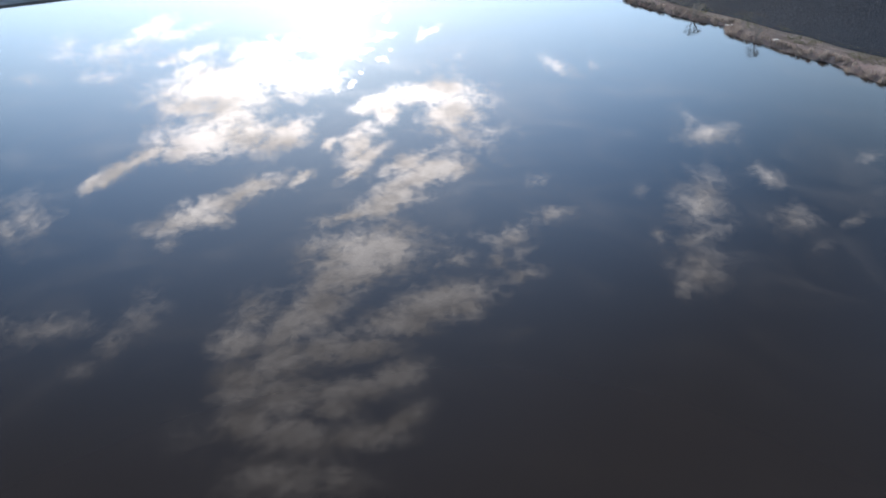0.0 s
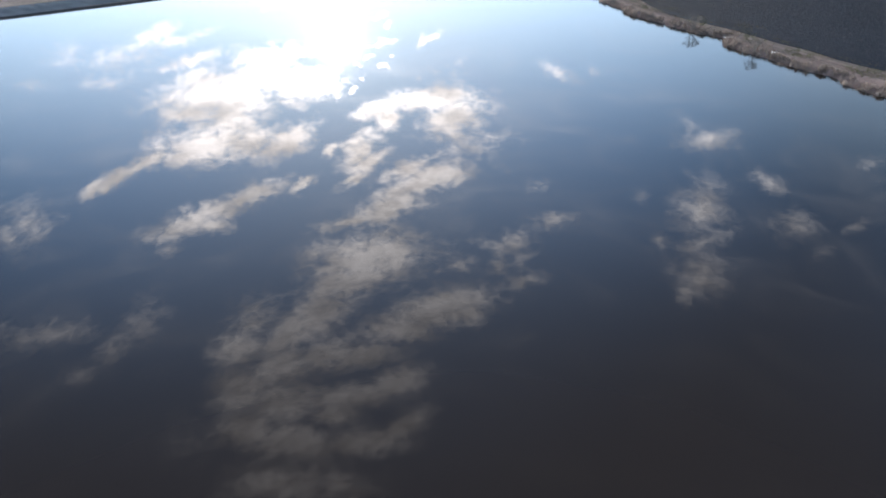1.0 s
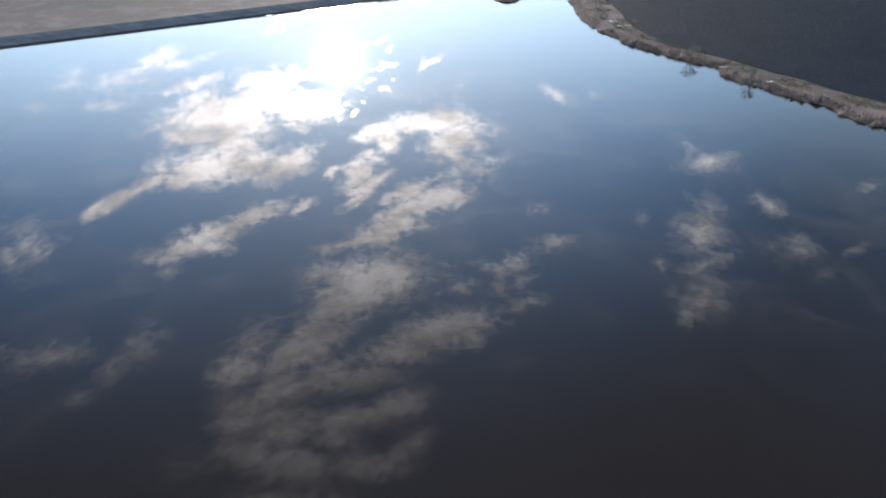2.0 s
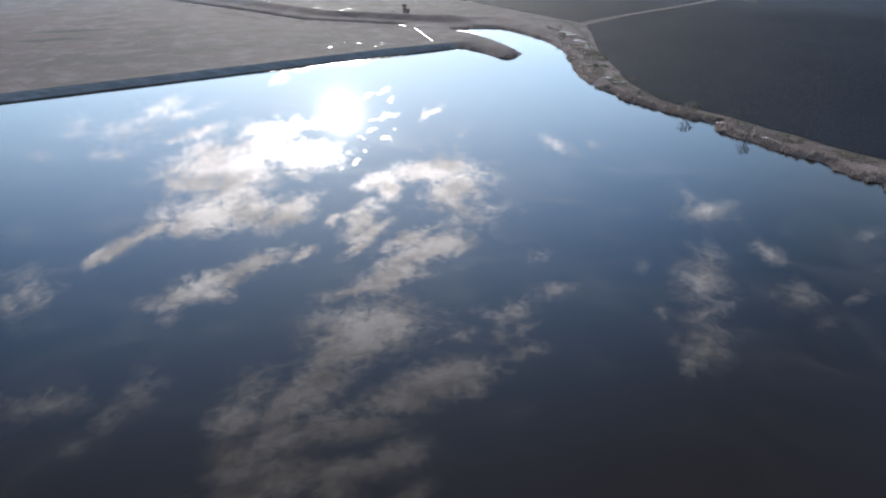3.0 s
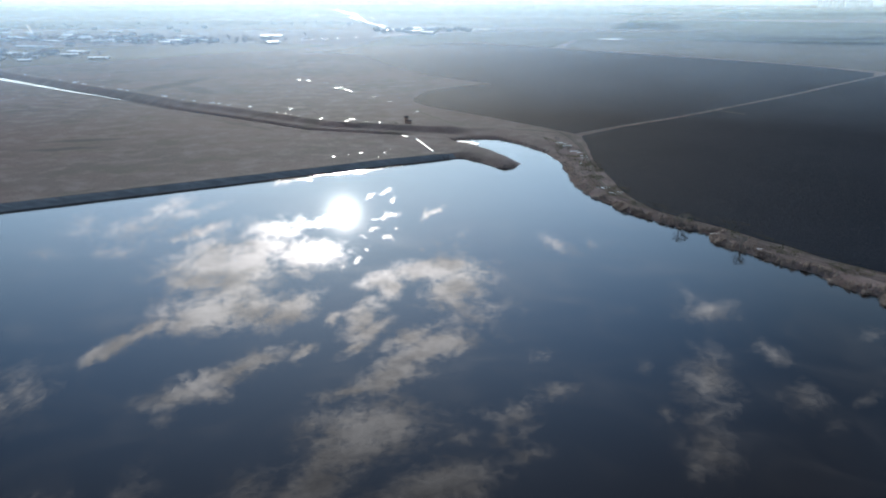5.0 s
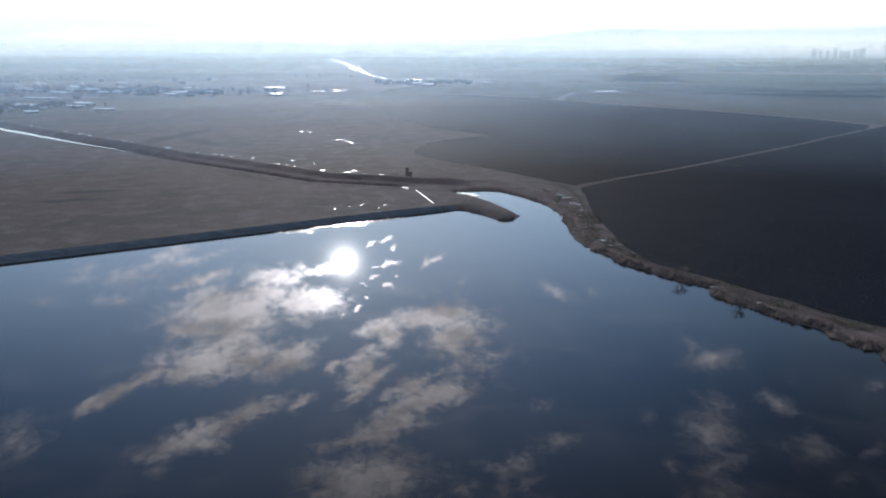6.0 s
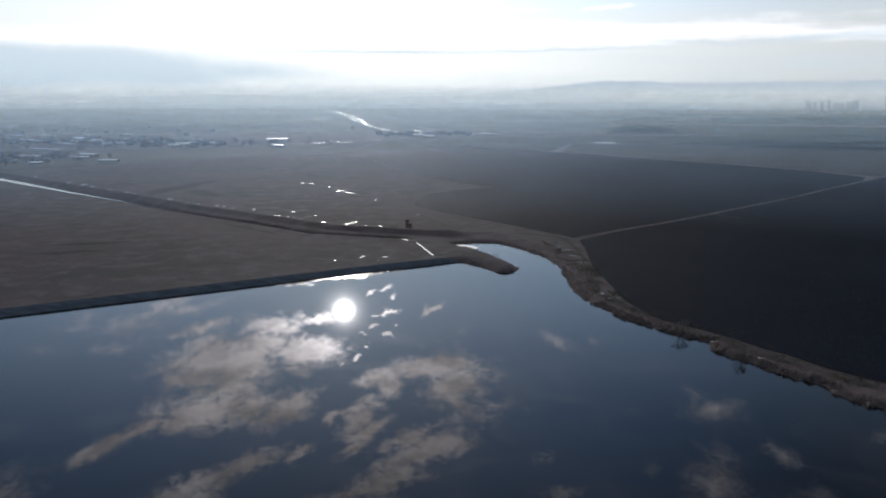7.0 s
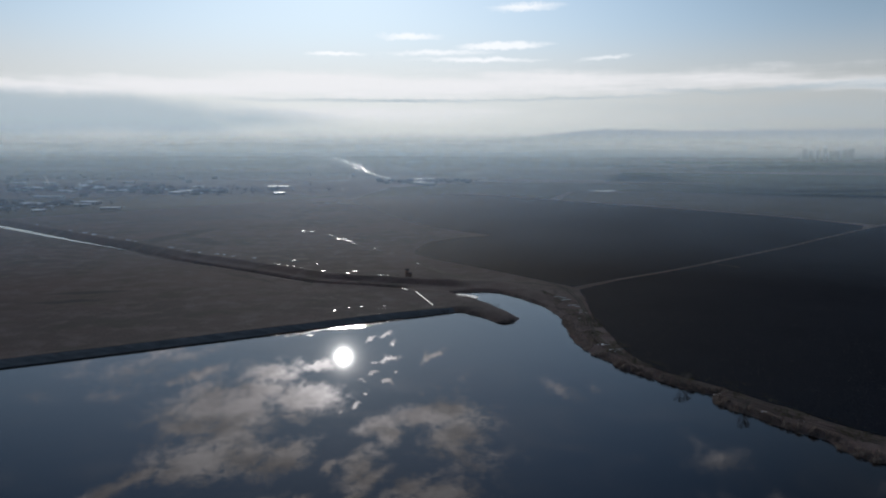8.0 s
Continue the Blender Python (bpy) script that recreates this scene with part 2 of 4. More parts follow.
bars = W.mapping(plain, scale=(0.12, 1.2, 1.0))
thin = W.noise(bars, 0.9, 5.0, 0.55, 0.2)
belt_mask, bank_mask = belt.mask(thin, 1.3, 0.0, 0.75), bank.mask(thin, 0.5, 0.0, 0.5)

cloud_light = W.math("MULTIPLY_ADD", glow_near, 56.0, W.math("MULTIPLY_ADD", glow_wide, 2.2, W.math("MULTIPLY_ADD", glow_broad, 8.6, 4.8)))
cloud_colour = W.vmath("SCALE", W.mix(glow_wide, (0.98, 0.955, 0.99), (1.0, 0.935, 0.905)), scale=W.math("MULTIPLY", W.math("MULTIPLY", cloud_light, shade), W.ramp(el, 25.0, 46.0, 1.0, 0.55)))
halo, corona = W.math("POWER", to_sun, 27000.0), W.math("POWER", to_sun, 5500.0)
bloom = W.math("POWER", to_sun, 1600.0)
aureole = W.math("MULTIPLY_ADD", bloom, 4.0, W.math("MULTIPLY_ADD", halo, 500.0, W.math("MULTIPLY_ADD", corona, 44.0, W.math("MULTIPLY_ADD", glow_near, 1.1, W.math("MULTIPLY", glow_wide, 1.6)))))
clear = W.vmath("ADD", W.vmath("SCALE", W.vmath("MULTIPLY", sky_node.outputs[0], (0.74, 0.92, 1.07)), scale=W.math("MULTIPLY", W.ramp(el, 27.0, 46.0, 0.9, 0.56), W.ramp(to_sun, 0.76, 0.985, 0.36, 1.0))), W.vmath("SCALE", W.xyz(1.0, 0.96, 0.9), scale=aureole))
aside = W.ramp(W.math("ABSOLUTE", W.math("ADD", az, 10.0)), 4.0, 44.0)
pale = W.mix(aside, (7.6, 8.4, 8.9), (3.8, 5.0, 6.1))
pale = W.mix(W.ramp(el, 4.5, 9.5, 1.0, 0.0), pale, W.mix(aside, (7.9, 7.9, 7.7), (5.2, 5.35, 5.2)))
misty = W.mix(W.ramp(el, 4.0, 15.0, 0.86, 0.0), W.mix(W.ramp(el, 11.0, 27.0, 0.38, 0.0), clear, pale), pale)
sky_colour = W.mix(cumulus_mask, misty, cloud_colour)
sky_colour = W.mix(W.math("MULTIPLY", belt_mask, 0.8), sky_colour, W.mix(W.ramp(el, 5.4, 6.6), (9.4, 9.2, 9.1), (10.6, 10.6, 10.5)))
sky_colour = W.mix(W.math("MULTIPLY", bank_mask, 0.85), sky_colour, (4.5, 5.3, 5.7))
sky_colour = W.mix(W.ramp(el, -0.2, 1.0, 0.9, 0.0), sky_colour, W.mix(W.ramp(az, -12.0, 20.0), (7.2, 7.2, 6.8), (5.4, 5.5, 5.3)))
background = W.add("ShaderNodeBackground")
W.put(background.inputs[0], sky_colour)
background.inputs[1].default_value = 0.1
W.put(W.add("ShaderNodeOutputWorld").inputs[0], background.outputs[0])


# ---- materials ----
def material(name):
    m = bpy.data.materials.new(name)
    m.use_nodes = True
    return m, Nodes(m.node_tree)


def surface(name, build, rough=0.9, metal=0.0, ior=1.45, spec=0.5):
    """A Principled material whose build(nodes, position) gives a colour and, if wanted, a normal and a roughness."""
    m, n = material(name)
    p = n.add("ShaderNodeBsdfPrincipled")
    position = n.add("ShaderNodeNewGeometry").outputs["Position"]
    colour, normal, r = (*build(n, position), None, None)[:3]
    n.put(p.inputs["Base Color"], colour if isinstance(colour, bpy.types.NodeSocket) else (*colour, 1))
    n.put(p.inputs["Normal"], normal)
    p.inputs["Diffuse Roughness"].default_value = 1.0 if rough > 0.7 else 0.0
    n.put(p.inputs["Roughness"], rough if r is None else r)
    p.inputs["Metallic"].default_value, p.inputs["IOR"].default_value = metal, ior
    p.inputs["Specular IOR Level"].default_value = spec
    n.put(n.add("ShaderNodeOutputMaterial").inputs[0], p.outputs[0])
    return m


def lake_look(n, p):
    ripple = n.noise(n.mapping(p, rot=(0, 0, 0.4), scale=(1.0, 0.45, 1.0)), 1.1, 2.0, 0.5)
    patch = n.ramp(n.noise(p, 0.02, 3.0), 0.45, 0.65)
    return n.mix(n.noise(p, 0.012, 3.0), (0.011, 0.009, 0.008), (0.014, 0.011, 0.009)), n.bump(n.math("MULTIPLY", ripple, patch), 0.06, 0.02)


def ruffled_look(n, p):
    return n.mix(n.noise(p, 0.05, 3.0), (0.012, 0.012, 0.013), (0.02, 0.018, 0.016)), n.bump(n.noise(p, 0.8, 3.0), 0.15, 0.1), n.ramp(n.noise(p, 0.03, 4.0), 0.3, 0.7, 0.22, 0.36)


def grass_look(n, p):
    big, mid, fine = n.noise(p, 0.012, 5.0, 0.6), n.noise(p, 0.09, 5.0, 0.6), n.noise(p, 1.3, 4.0, 0.7)
    c = n.mix(n.ramp(big, 0.35, 0.65), (0.335, 0.225, 0.198), (0.255, 0.19, 0.165))
    c = n.mix(n.ramp(mid, 0.45, 0.7), c, (0.385, 0.282, 0.245))
    c = n.mix(n.ramp(n.noise(p, 0.05, 4.0, 0.6), 0.5, 0.68, 0.0, 0.4), c, (0.18, 0.155, 0.11))
    c = n.mix(n.ramp(fine, 0.4, 0.75, 0.0, 0.42), c, (0.09, 0.067, 0.053))
    # damp hollows in the meadow
    flat_p = n.vmath("MULTIPLY", n.vmath("ADD", p, n.vmath("SCALE", n.noise(p, 0.06, 3.0, colour=True), scale=14.0)), (1.0, 1.0, 0.0))
    for x, y, long, wide, turn, deep in ((-213, 580, 62, 13, 76, 0.75), (-182, 545, 34, 12, 130, 0.65), (-180, 352, 26, 5, 14, 0.6), (-176, 331, 20, 4, 10, 0.7), (-48, 386, 24, 2.5, -38, 0.5), (-110, 395, 40, 3, -38, 0.45)):
        spot_ = n.vmath("LENGTH", n.mapping(flat_p, (x + 7, y + 7, 0), (0, 0, radians(turn)), (long, wide, 1), "TEXTURE"))
        c = n.mix(n.ramp(spot_, 0.35, 1.1, deep, 0.0), c, (0.13, 0.11, 0.095))
    return c, n.bump(n.math("ADD", fine, mid), 0.45, 0.3)


def plough_look(n, p):
    rows = n.noise(n.mapping(p, rot=(0, 0, radians(-42)), scale=(0.25, 1.0, 1.0)), 1.6, 3.0, 0.6)
    clod, big = n.noise(p, 1.9, 4.0, 0.7), n.noise(p, 0.015, 5.0, 0.6)
    c = n.mix(n.ramp(big, 0.3, 0.7), (0.0135, 0.0205, 0.034), (0.02, 0.0282, 0.0435))
    c = n.mix(n.ramp(clod, 0.55, 0.75, 0.0, 0.5), c, (0.03, 0.035, 0.045))
    return c, n.bump(n.math("ADD", clod, rows), 0.9, 0.3)


def track_look(n, p):
    a, b = n.noise(p, 0.25, 4.0), n.noise(p, 2.0, 4.0, 0.7)
    return n.mix(n.ramp(a, 0.35, 0.65), n.mix(b, (0.11, 0.085, 0.065), (0.24, 0.19, 0.15)), (0.15, 0.12, 0.09)), n.bump(b, 0.5, 0.15)


water_mat = surface("water", lake_look, 0.009, ior=1.333)
ruffled_mat = surface("ruffled_water", ruffled_look, 0.3, ior=1.333)
grass_mat = surface("dry_winter_grass", grass_look, spec=0.03)
plough_mat = surface("ploughed_soil", plough_look, 0.8, spec=0.02)
track_mat = surface("earth_track", track_look, spec=0.15)


# ---- plan: shore, canal, heights ----
LAKE = np.array([(-430, 81), (-149, 233), (-64, 280), (-20, 304), (8, 318), (17, 309), (23, 298), (29, 297), (34, 305), (30, 315), (24, 329), (16, 345), (5, 358),
                 (16, 362), (28, 361), (38, 348), (47, 330), (52, 305), (51, 287), (50.6, 268), (54.6, 250), (59.4, 242), (60.0, 234.5), (64, 230), (68, 224), (73.2, 217.5), (76.5, 213.5), (82.4, 209.5),
                 (80.3, 202.5), (83, 196), (86, 193.4), (89.4, 187.5), (93, 181.5), (99, 176), (99.5, 170), (103.5, 162.8), (106.9, 161.3), (105.1, 156), (113, 146.5), (135, 125), (190, 60), (230, -60), (190, -230), (-430, -230)], float)
CANAL = np.array([(-900, 1010), (-560, 768), (-386, 631), (-341, 594), (-301, 561), (-265, 532), (-233, 508), (-204, 484), (-176, 460), (-130, 428), (-90, 398), (-69, 382), (-25, 370), (8, 361)], float)


def to_line(x, y, line, closed=False):
    """Distance from points to a polyline, and the side: + to the left of its run."""
    best, side = np.full(np.shape(x), 1e9), np.zeros(np.shape(x))
    ends = np.roll(line, -1, 0) if closed else line[1:]
    for (ax, ay), (bx, by) in zip(line, ends):
        dx, dy = bx - ax, by - ay
        k = np.clip(((x - ax) * dx + (y - ay) * dy) / (dx * dx + dy * dy), 0, 1)
        d = np.hypot(x - ax - k * dx, y - ay - k * dy)
        near = d < best
        side = np.where(near, np.sign(dx * (y - ay) - dy * (x - ax)), side)
        best = np.where(near, d, best)
    return best, side


def inside(x, y, ring):
    odd = np.zeros(np.shape(x), bool)
    for (ax, ay), (bx, by) in zip(ring, np.roll(ring, -1, 0)):
        if ay != by:
            odd ^= ((ay > y) != (by > y)) & (x < (bx - ax) * (y - ay) / (by - ay) + ax)
    return odd


def smooth(v, lo, hi):
    k = np.clip((v - lo) / (hi - lo), 0, 1)
    return k * k * (3 - 2 * k)


def waver(x, y, size, seed=0.0):
    """A cheap smooth wave noise in about -1 to 1."""
    u, v = x / size, y / size
    return (np.sin(u * 1.7 + v * 1.1 + seed) + np.sin(u * -1.3 + v * 2.1 + seed * 1.7 + 1.3) + np.sin(u * 2.9 - v * 0.7 + seed * 2.3) + np.sin(u * 0.6 + v * 3.3 - seed)) / 4


def shore_distance(x, y):
    d, _ = to_line(x, y, LAKE, True)
    d = np.where(inside(x, y, LAKE), -d, d)
    right = smooth(x, 40, 60)
    return d + right * (0.45 * waver(x, y, 3.4) + 0.4 * waver(x, y, 1.5, 4.0)) + 0.35 * (1 - right) * waver(x, y, 6.0, 2.0)


DAM = np.array([(-430, 81), (-149, 233), (-64, 280), (-20, 304), (8, 318)], float)


def height(x, y):
    x, y = np.asarray(x, float), np.asarray(y, float)
    d = shore_distance(x, y)
    land = 1.0 + 0.08 * waver(x, y, 37.0) + 0.04 * waver(x, y, 9.0, 3.0)
    h = np.where(d < 0, np.maximum(d * 0.35, -1.6), land * smooth(d, 0.0, 3.5) + 0.12 * np.minimum(np.maximum(d, 0), 1))
    dam, _ = to_line(x, y, DAM)
    h = h + np.where(d > 0, 0.8 * np.exp(-((dam - 5.0) / 3.0) ** 2) * smooth(d, 0, 4), 0) * (1 - 0.5 * smooth(x, -10, 10))
    # the spit is a low whaleback
    spit, _ = to_line(x, y, np.array([(9, 334), (18, 325), (27, 305)], float))
    h = h + np.where(d > 0, 1.2 * np.exp(-(spit / 7.0) ** 2) * smooth(d, 0, 4), 0)
    c, side = to_line(x, y, CANAL)
    wet = 1 - smooth(x, -190, -150)
    h = h - 1.5 * (1 - smooth(c / (0.4 + 0.6 * wet), 3.6, 6.5)) * (d > 3) * (1 - smooth(x, -25, -15))
    h = h + np.where(side > 0, 2.6 * np.exp(-((c - 15.0) / 5.5) ** 2), 0.5 * np.exp(-((c - 6.0) / 2.0) ** 2) * (1 - wet)) * (1 - smooth(x, 0, 25)) * (d > 0) * smooth(d, 0, 6)
    # the shaded bank on the far side of the inlet
    inlet, _ = to_line(x, y, np.array([(5, 384), (30, 380), (44, 360), (56, 335)], float))
    h = h + np.where(d > 0, 1.2 * np.exp(-(inlet / 6.0) ** 2) * smooth(d, 0, 5), 0)
    return h


def at(x, y):
    return float(height(np.array([x]), np.array([y]))[0])


# ---- ground ----
def mesh_object(name, verts, faces, mat, parent=None, smooth_shade=False):
    me = bpy.data.meshes.new(name)
    me.from_pydata([tuple(v) for v in verts], [], faces)
    me.materials.append(mat)
    if smooth_shade:
        me.polygons.foreach_set("use_smooth", [True] * len(me.polygons))
    me.update()
    ob = new(name, me)
    ob.parent = parent
    return ob


def spread(lo, hi, step, far, grow=1.07):
    line = list(np.arange(lo, hi + 0.01, step))
    for sign, end in ((-1, lo), (1, hi)):
        v, s = end, step
        while abs(v) < far:
            s *= grow
            v += sign * s
            line.append(v)
    return np.array(sorted(line))


gx, gy = spread(-470, 220, 2.0, 24000), spread(120, 660, 2.0, 24000)
GX, GY = np.meshgrid(gx, gy)
GZ = height(GX, GY)
count = len(gx)
ground_faces = [(j * count + i, j * count + i + 1, (j + 1) * count + i + 1, (j + 1) * count + i) for j in range(len(gy) - 1) for i in range(count - 1)]
ground = mesh_object("ground", np.stack([GX.ravel(), GY.ravel(), GZ.ravel()], 1).tolist(), ground_faces, grass_mat, None, True)
tagged(ground, "flat brown winter grassland with banks and dikes", "ground", kind="structure")


def sheet(name, ring, mat, lift, step=None, label="", category="", kind="structure", level=None):
    """A flat sheet with an outline, laid on the land or held level like water."""
    bm = bmesh.new()
    ring = [tuple(p) for p in ring]
    vs = [bm.verts.new((x, y, (at(x, y) if level is None else level) + lift)) for x, y in ring]
    bm.faces.new(vs)
    bmesh.ops.triangulate(bm, faces=bm.faces[:])
    bm.normal_update()
    for f in bm.faces:
        if f.normal.z < 0:
            f.normal_flip()
    me = bpy.data.meshes.new(name)
    bm.to_mesh(me)
    bm.free()
    me.materials.append(mat)
    return tagged(new(name, me), label, category, kind=kind)


lake = sheet("water", [(-600, -400), (400, -400), (400, 420), (-600, 420)], water_mat, 0.0, level=0.0, label="calm dark lake water mirroring sky and clouds", category="lake")


def frayed(ring, step, amount, seed=1.0):
    """An outline with its sides cut to short steps and roughened."""
    out = []
    for (ax, ay), (bx, by) in zip(ring, ring[1:] + ring[:1]):
        n = max(1, int(math.hypot(bx - ax, by - ay) / step))
        for k in range(n):
            x, y = ax + (bx - ax) * k / n, ay + (by - ay) * k / n
            out.append((x + amount * float(waver(x, y, 6.0, seed)), y + amount * float(waver(x, y, 6.0, seed + 5))))
    return out


def field(name, ring, mat, label, lift=1.26, step=6.0, amount=0.7):
    return sheet(name, frayed(ring, step, amount), mat, lift, level=0.0, label=label, category="field")


NEAR_FIELD = [(70.5, 364), (68.2, 332), (65.6, 308), (65.3, 288), (65.8, 269), (66.2, 253), (68.1, 240.4), (71.9, 230), (76.6, 223.4), (83.3, 216.3), (89, 208), (94.3, 200), (99.7, 194), (104, 186), (108.3, 180), (115, 174),
              (140, 151), (170, 120), (230, 60), (300, 10), (1200, -300), (1500, 700), (900, 1065), (404, 662), (379, 639), (311.8, 577), (254.5, 522.5), (209, 482.5), (165, 443.5), (132, 416), (99.5, 391.5)]
FAR_FIELD = [(68.5, 370), (64.6, 375.7), (37.7, 410.7), (15.8, 436.9), (-8.9, 464), (-18.8, 484), (-19.5, 503), (-10.3, 543), (10, 566), (39.4, 586), (-12, 648), (-47, 725), (-98, 876), (-170, 901), (-83, 1034), (38, 1085), (135, 995), (220, 900),
             (318, 794), (374, 721), (393, 668), (377, 642.5), (310, 580.5), (253, 526), (207.5, 486), (163, 446.5), (130, 419), (98, 394.5)]
field("ploughed_field", NEAR_FIELD, plough_mat, "dark freshly ploughed field of clods beside the lake strip")
field("ploughed_field", FAR_FIELD, plough_mat, "dark ploughed field with a curved headland beyond a track")

# a breeze ruffles the water along the dam
breeze_mat = surface("breeze_water", lambda n, p: ((0.012, 0.01, 0.009), n.bump(n.noise(p, 1.5, 3.0), 0.1, 0.05), n.ramp(n.noise(p, 0.3, 4.0), 0.3, 0.7, 0.09, 0.24)), 0.1, ior=1.333)

# White base colour that stands in for bright glints on water.
white_glint_mat = surface("white_glint", lambda n, p: (n.mix(n.noise(p, 0.08, 4.0), (0.82, 0.83, 0.84), (0.9, 0.9, 0.9)),), 0.5)

# A glossier white, painted for the bright reflection of far ponds.
gloss_glint_mat = surface("gloss_glint", lambda n, p: (n.mix(n.noise(p, 0.05, 4.0), (0.8, 0.82, 0.84), (0.9, 0.9, 0.9)),), 0.14)


def slivers(name, rings, mat, level, label, category):
    """Thin lens-shaped patches of ruffled water in one sheet: centre, half length, half width, turn."""
    verts, faces = [], []
    for x, y, long, wide, turn in rings:
        o, n = len(verts), 18
        for k in range(n):
            a = k * math.tau / n
            u = long * math.cos(a)
            v = wide * math.sin(a) * (1 - 0.55 * abs(math.cos(a))) * (1 + 0.5 * math.sin(3 * a + x) + 0.3 * math.sin(5 * a + 2 * y))
            verts.append((x + u * math.cos(turn) - v * math.sin(turn), y + u * math.sin(turn) + v * math.cos(turn), level))
        faces.append(tuple(range(o, o + n)))
    return tagged(mesh_object(name, verts, faces, mat), label, category, kind="structure")


drift = random.Random(23)
gusts = []
for k in range(170):
    # ruffled water along the dam, densest against the bank
    f = drift.uniform(-0.08, 1.0)
    off = abs(drift.gauss(0, 1)) * (1.5 + 2.6 * math.exp(-((f - 0.1) / 0.16) ** 2) + 1.6 * math.exp(-((f - 0.62) / 0.2) ** 2))
    gusts.append((-65.0 + 46.0 * f + 0.468 * (off + 0.7), 281.5 + 24.0 * f - 0.884 * (off + 0.7), drift.uniform(0.9, 3.8) * (1.5 if off < 1.5 else 0.8), drift.uniform(0.3, 1.0), drift.uniform(0.2, 0.7)))
slivers("water", gusts, breeze_mat, 0.006, "patches of lake water ruffled by a breeze", "lake")
# Whitened patch imitating glinting water at the inlet head.
sheet("water", frayed([(4.6, 357.2), (8.0, 351.5), (11.5, 345.5), (14.5, 345.0), (18.0, 349.8), (14.6, 355.0), (10.0, 357.2)], 1.2, 0.5), white_glint_mat, 0.012, level=0.0, label="water at the head of an inlet, painted white for its glint", category="lake")
puddle_mat = surface("puddle_water", lambda n, p: (n.mix(n.noise(p, 0.5, 3.0), (0.02, 0.016, 0.012), (0.03, 0.024, 0.018)), n.bump(n.noise(p, 2.0, 3.0), 0.08, 0.03)), 0.23, ior=1.333)


# ---- stand-in for haze over the far plain: thin tinted sheets one behind another, clear at the foot and fading out above ----
def haze(reach, depth, tint, foot=24.0, top=130.0):
    m, n = material("tinted_haze_sheet")
    position = n.add("ShaderNodeNewGeometry").outputs["Position"]
    px, py, pz = n.split(position)
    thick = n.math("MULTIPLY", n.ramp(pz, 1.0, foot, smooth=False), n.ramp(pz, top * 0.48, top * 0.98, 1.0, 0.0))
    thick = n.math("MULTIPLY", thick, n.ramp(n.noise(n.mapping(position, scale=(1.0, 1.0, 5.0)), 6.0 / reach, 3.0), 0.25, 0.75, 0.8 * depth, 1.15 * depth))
    # Thinner to the right, imitating haze that brightens towards the sun.
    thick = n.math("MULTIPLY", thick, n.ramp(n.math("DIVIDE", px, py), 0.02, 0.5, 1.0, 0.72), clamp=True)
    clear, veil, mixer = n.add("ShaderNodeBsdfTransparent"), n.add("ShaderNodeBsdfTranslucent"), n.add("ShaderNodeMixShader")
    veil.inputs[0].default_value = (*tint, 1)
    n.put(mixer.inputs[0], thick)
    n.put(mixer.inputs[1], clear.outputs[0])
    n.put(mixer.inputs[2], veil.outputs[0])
    n.put(n.add("ShaderNodeOutputMaterial").inputs[0], mixer.outputs[0])
    verts = []
    for k in range(49):
        a = radians(-72 + 3 * k)
        verts += [(reach * math.sin(a), reach * math.cos(a), 0.95), (reach * math.sin(a), reach * math.cos(a), top)]
    faces = [(2 * k, 2 * k + 2, 2 * k + 3, 2 * k + 1) for k in range(48)]
    return tagged(mesh_object("haze", verts, faces, m, None, True), "thin tinted sheet standing in for sunlit haze over the far plain", "haze", kind="structure")


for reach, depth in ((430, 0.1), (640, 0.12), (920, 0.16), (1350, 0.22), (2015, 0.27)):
    # a bluer tint on the nearer sheets imitates light scattered by the air
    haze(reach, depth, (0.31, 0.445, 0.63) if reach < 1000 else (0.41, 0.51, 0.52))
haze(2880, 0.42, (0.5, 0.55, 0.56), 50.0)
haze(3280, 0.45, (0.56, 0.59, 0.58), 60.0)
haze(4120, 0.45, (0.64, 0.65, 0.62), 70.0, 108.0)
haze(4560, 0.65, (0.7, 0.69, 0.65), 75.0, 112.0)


# ---- tracks, canal, ditches and puddles ----
def ribbon(name, line, width, mat, lift, label, category, level=None, step=3.0, wild=0.15, seed=0.0, kind="structure", taper=0.0):
    """A long strip along a line, draped on the land or held level like water."""
    pts = []
    for (ax, ay), (bx, by) in zip(line, line[1:]):
        n = max(1, int(math.hypot(bx - ax, by - ay) / step))
        pts += [(ax + (bx - ax) * k / n, ay + (by - ay) * k / n) for k in range(n)]
    pts = np.array(pts + [line[-1]], float)
    for _ in range(6):
        pts[1:-1] = (pts[:-2] + 2 * pts[1:-1] + pts[2:]) / 4
    run = np.gradient(pts, axis=0)
    run /= np.linalg.norm(run, axis=1)[:, None]
    across = np.stack([-run[:, 1], run[:, 0]], 1)
    ends = np.minimum(1.0, (len(pts) - 1 - np.arange(len(pts))) / max(1.0, taper * len(pts))) if taper else 1.0
    half = width / 2 * ends * (1 + wild * waver(pts[:, 0], pts[:, 1], 5.0, seed) + wild * waver(pts[:, 0], pts[:, 1], 21.0, seed + 3))
    rails = [pts + across * half[:, None] * k for k in (-1, -0.33, 0.33, 1)]
    xy = np.stack(rails, 1).reshape(-1, 2)
    z = height(xy[:, 0], xy[:, 1]) if level is None else np.full(len(xy), level)
    faces = [(i * 4 + k, i * 4 + k + 1, i * 4 + k + 5, i * 4 + k + 4) for i in range(len(pts) - 1) for k in range(3)]
    faces = [f[::-1] for f in faces]
    ob = mesh_object(name, np.column_stack([xy, z + lift]).tolist(), faces, mat)
    return tagged(ob, label, category, kind=kind)


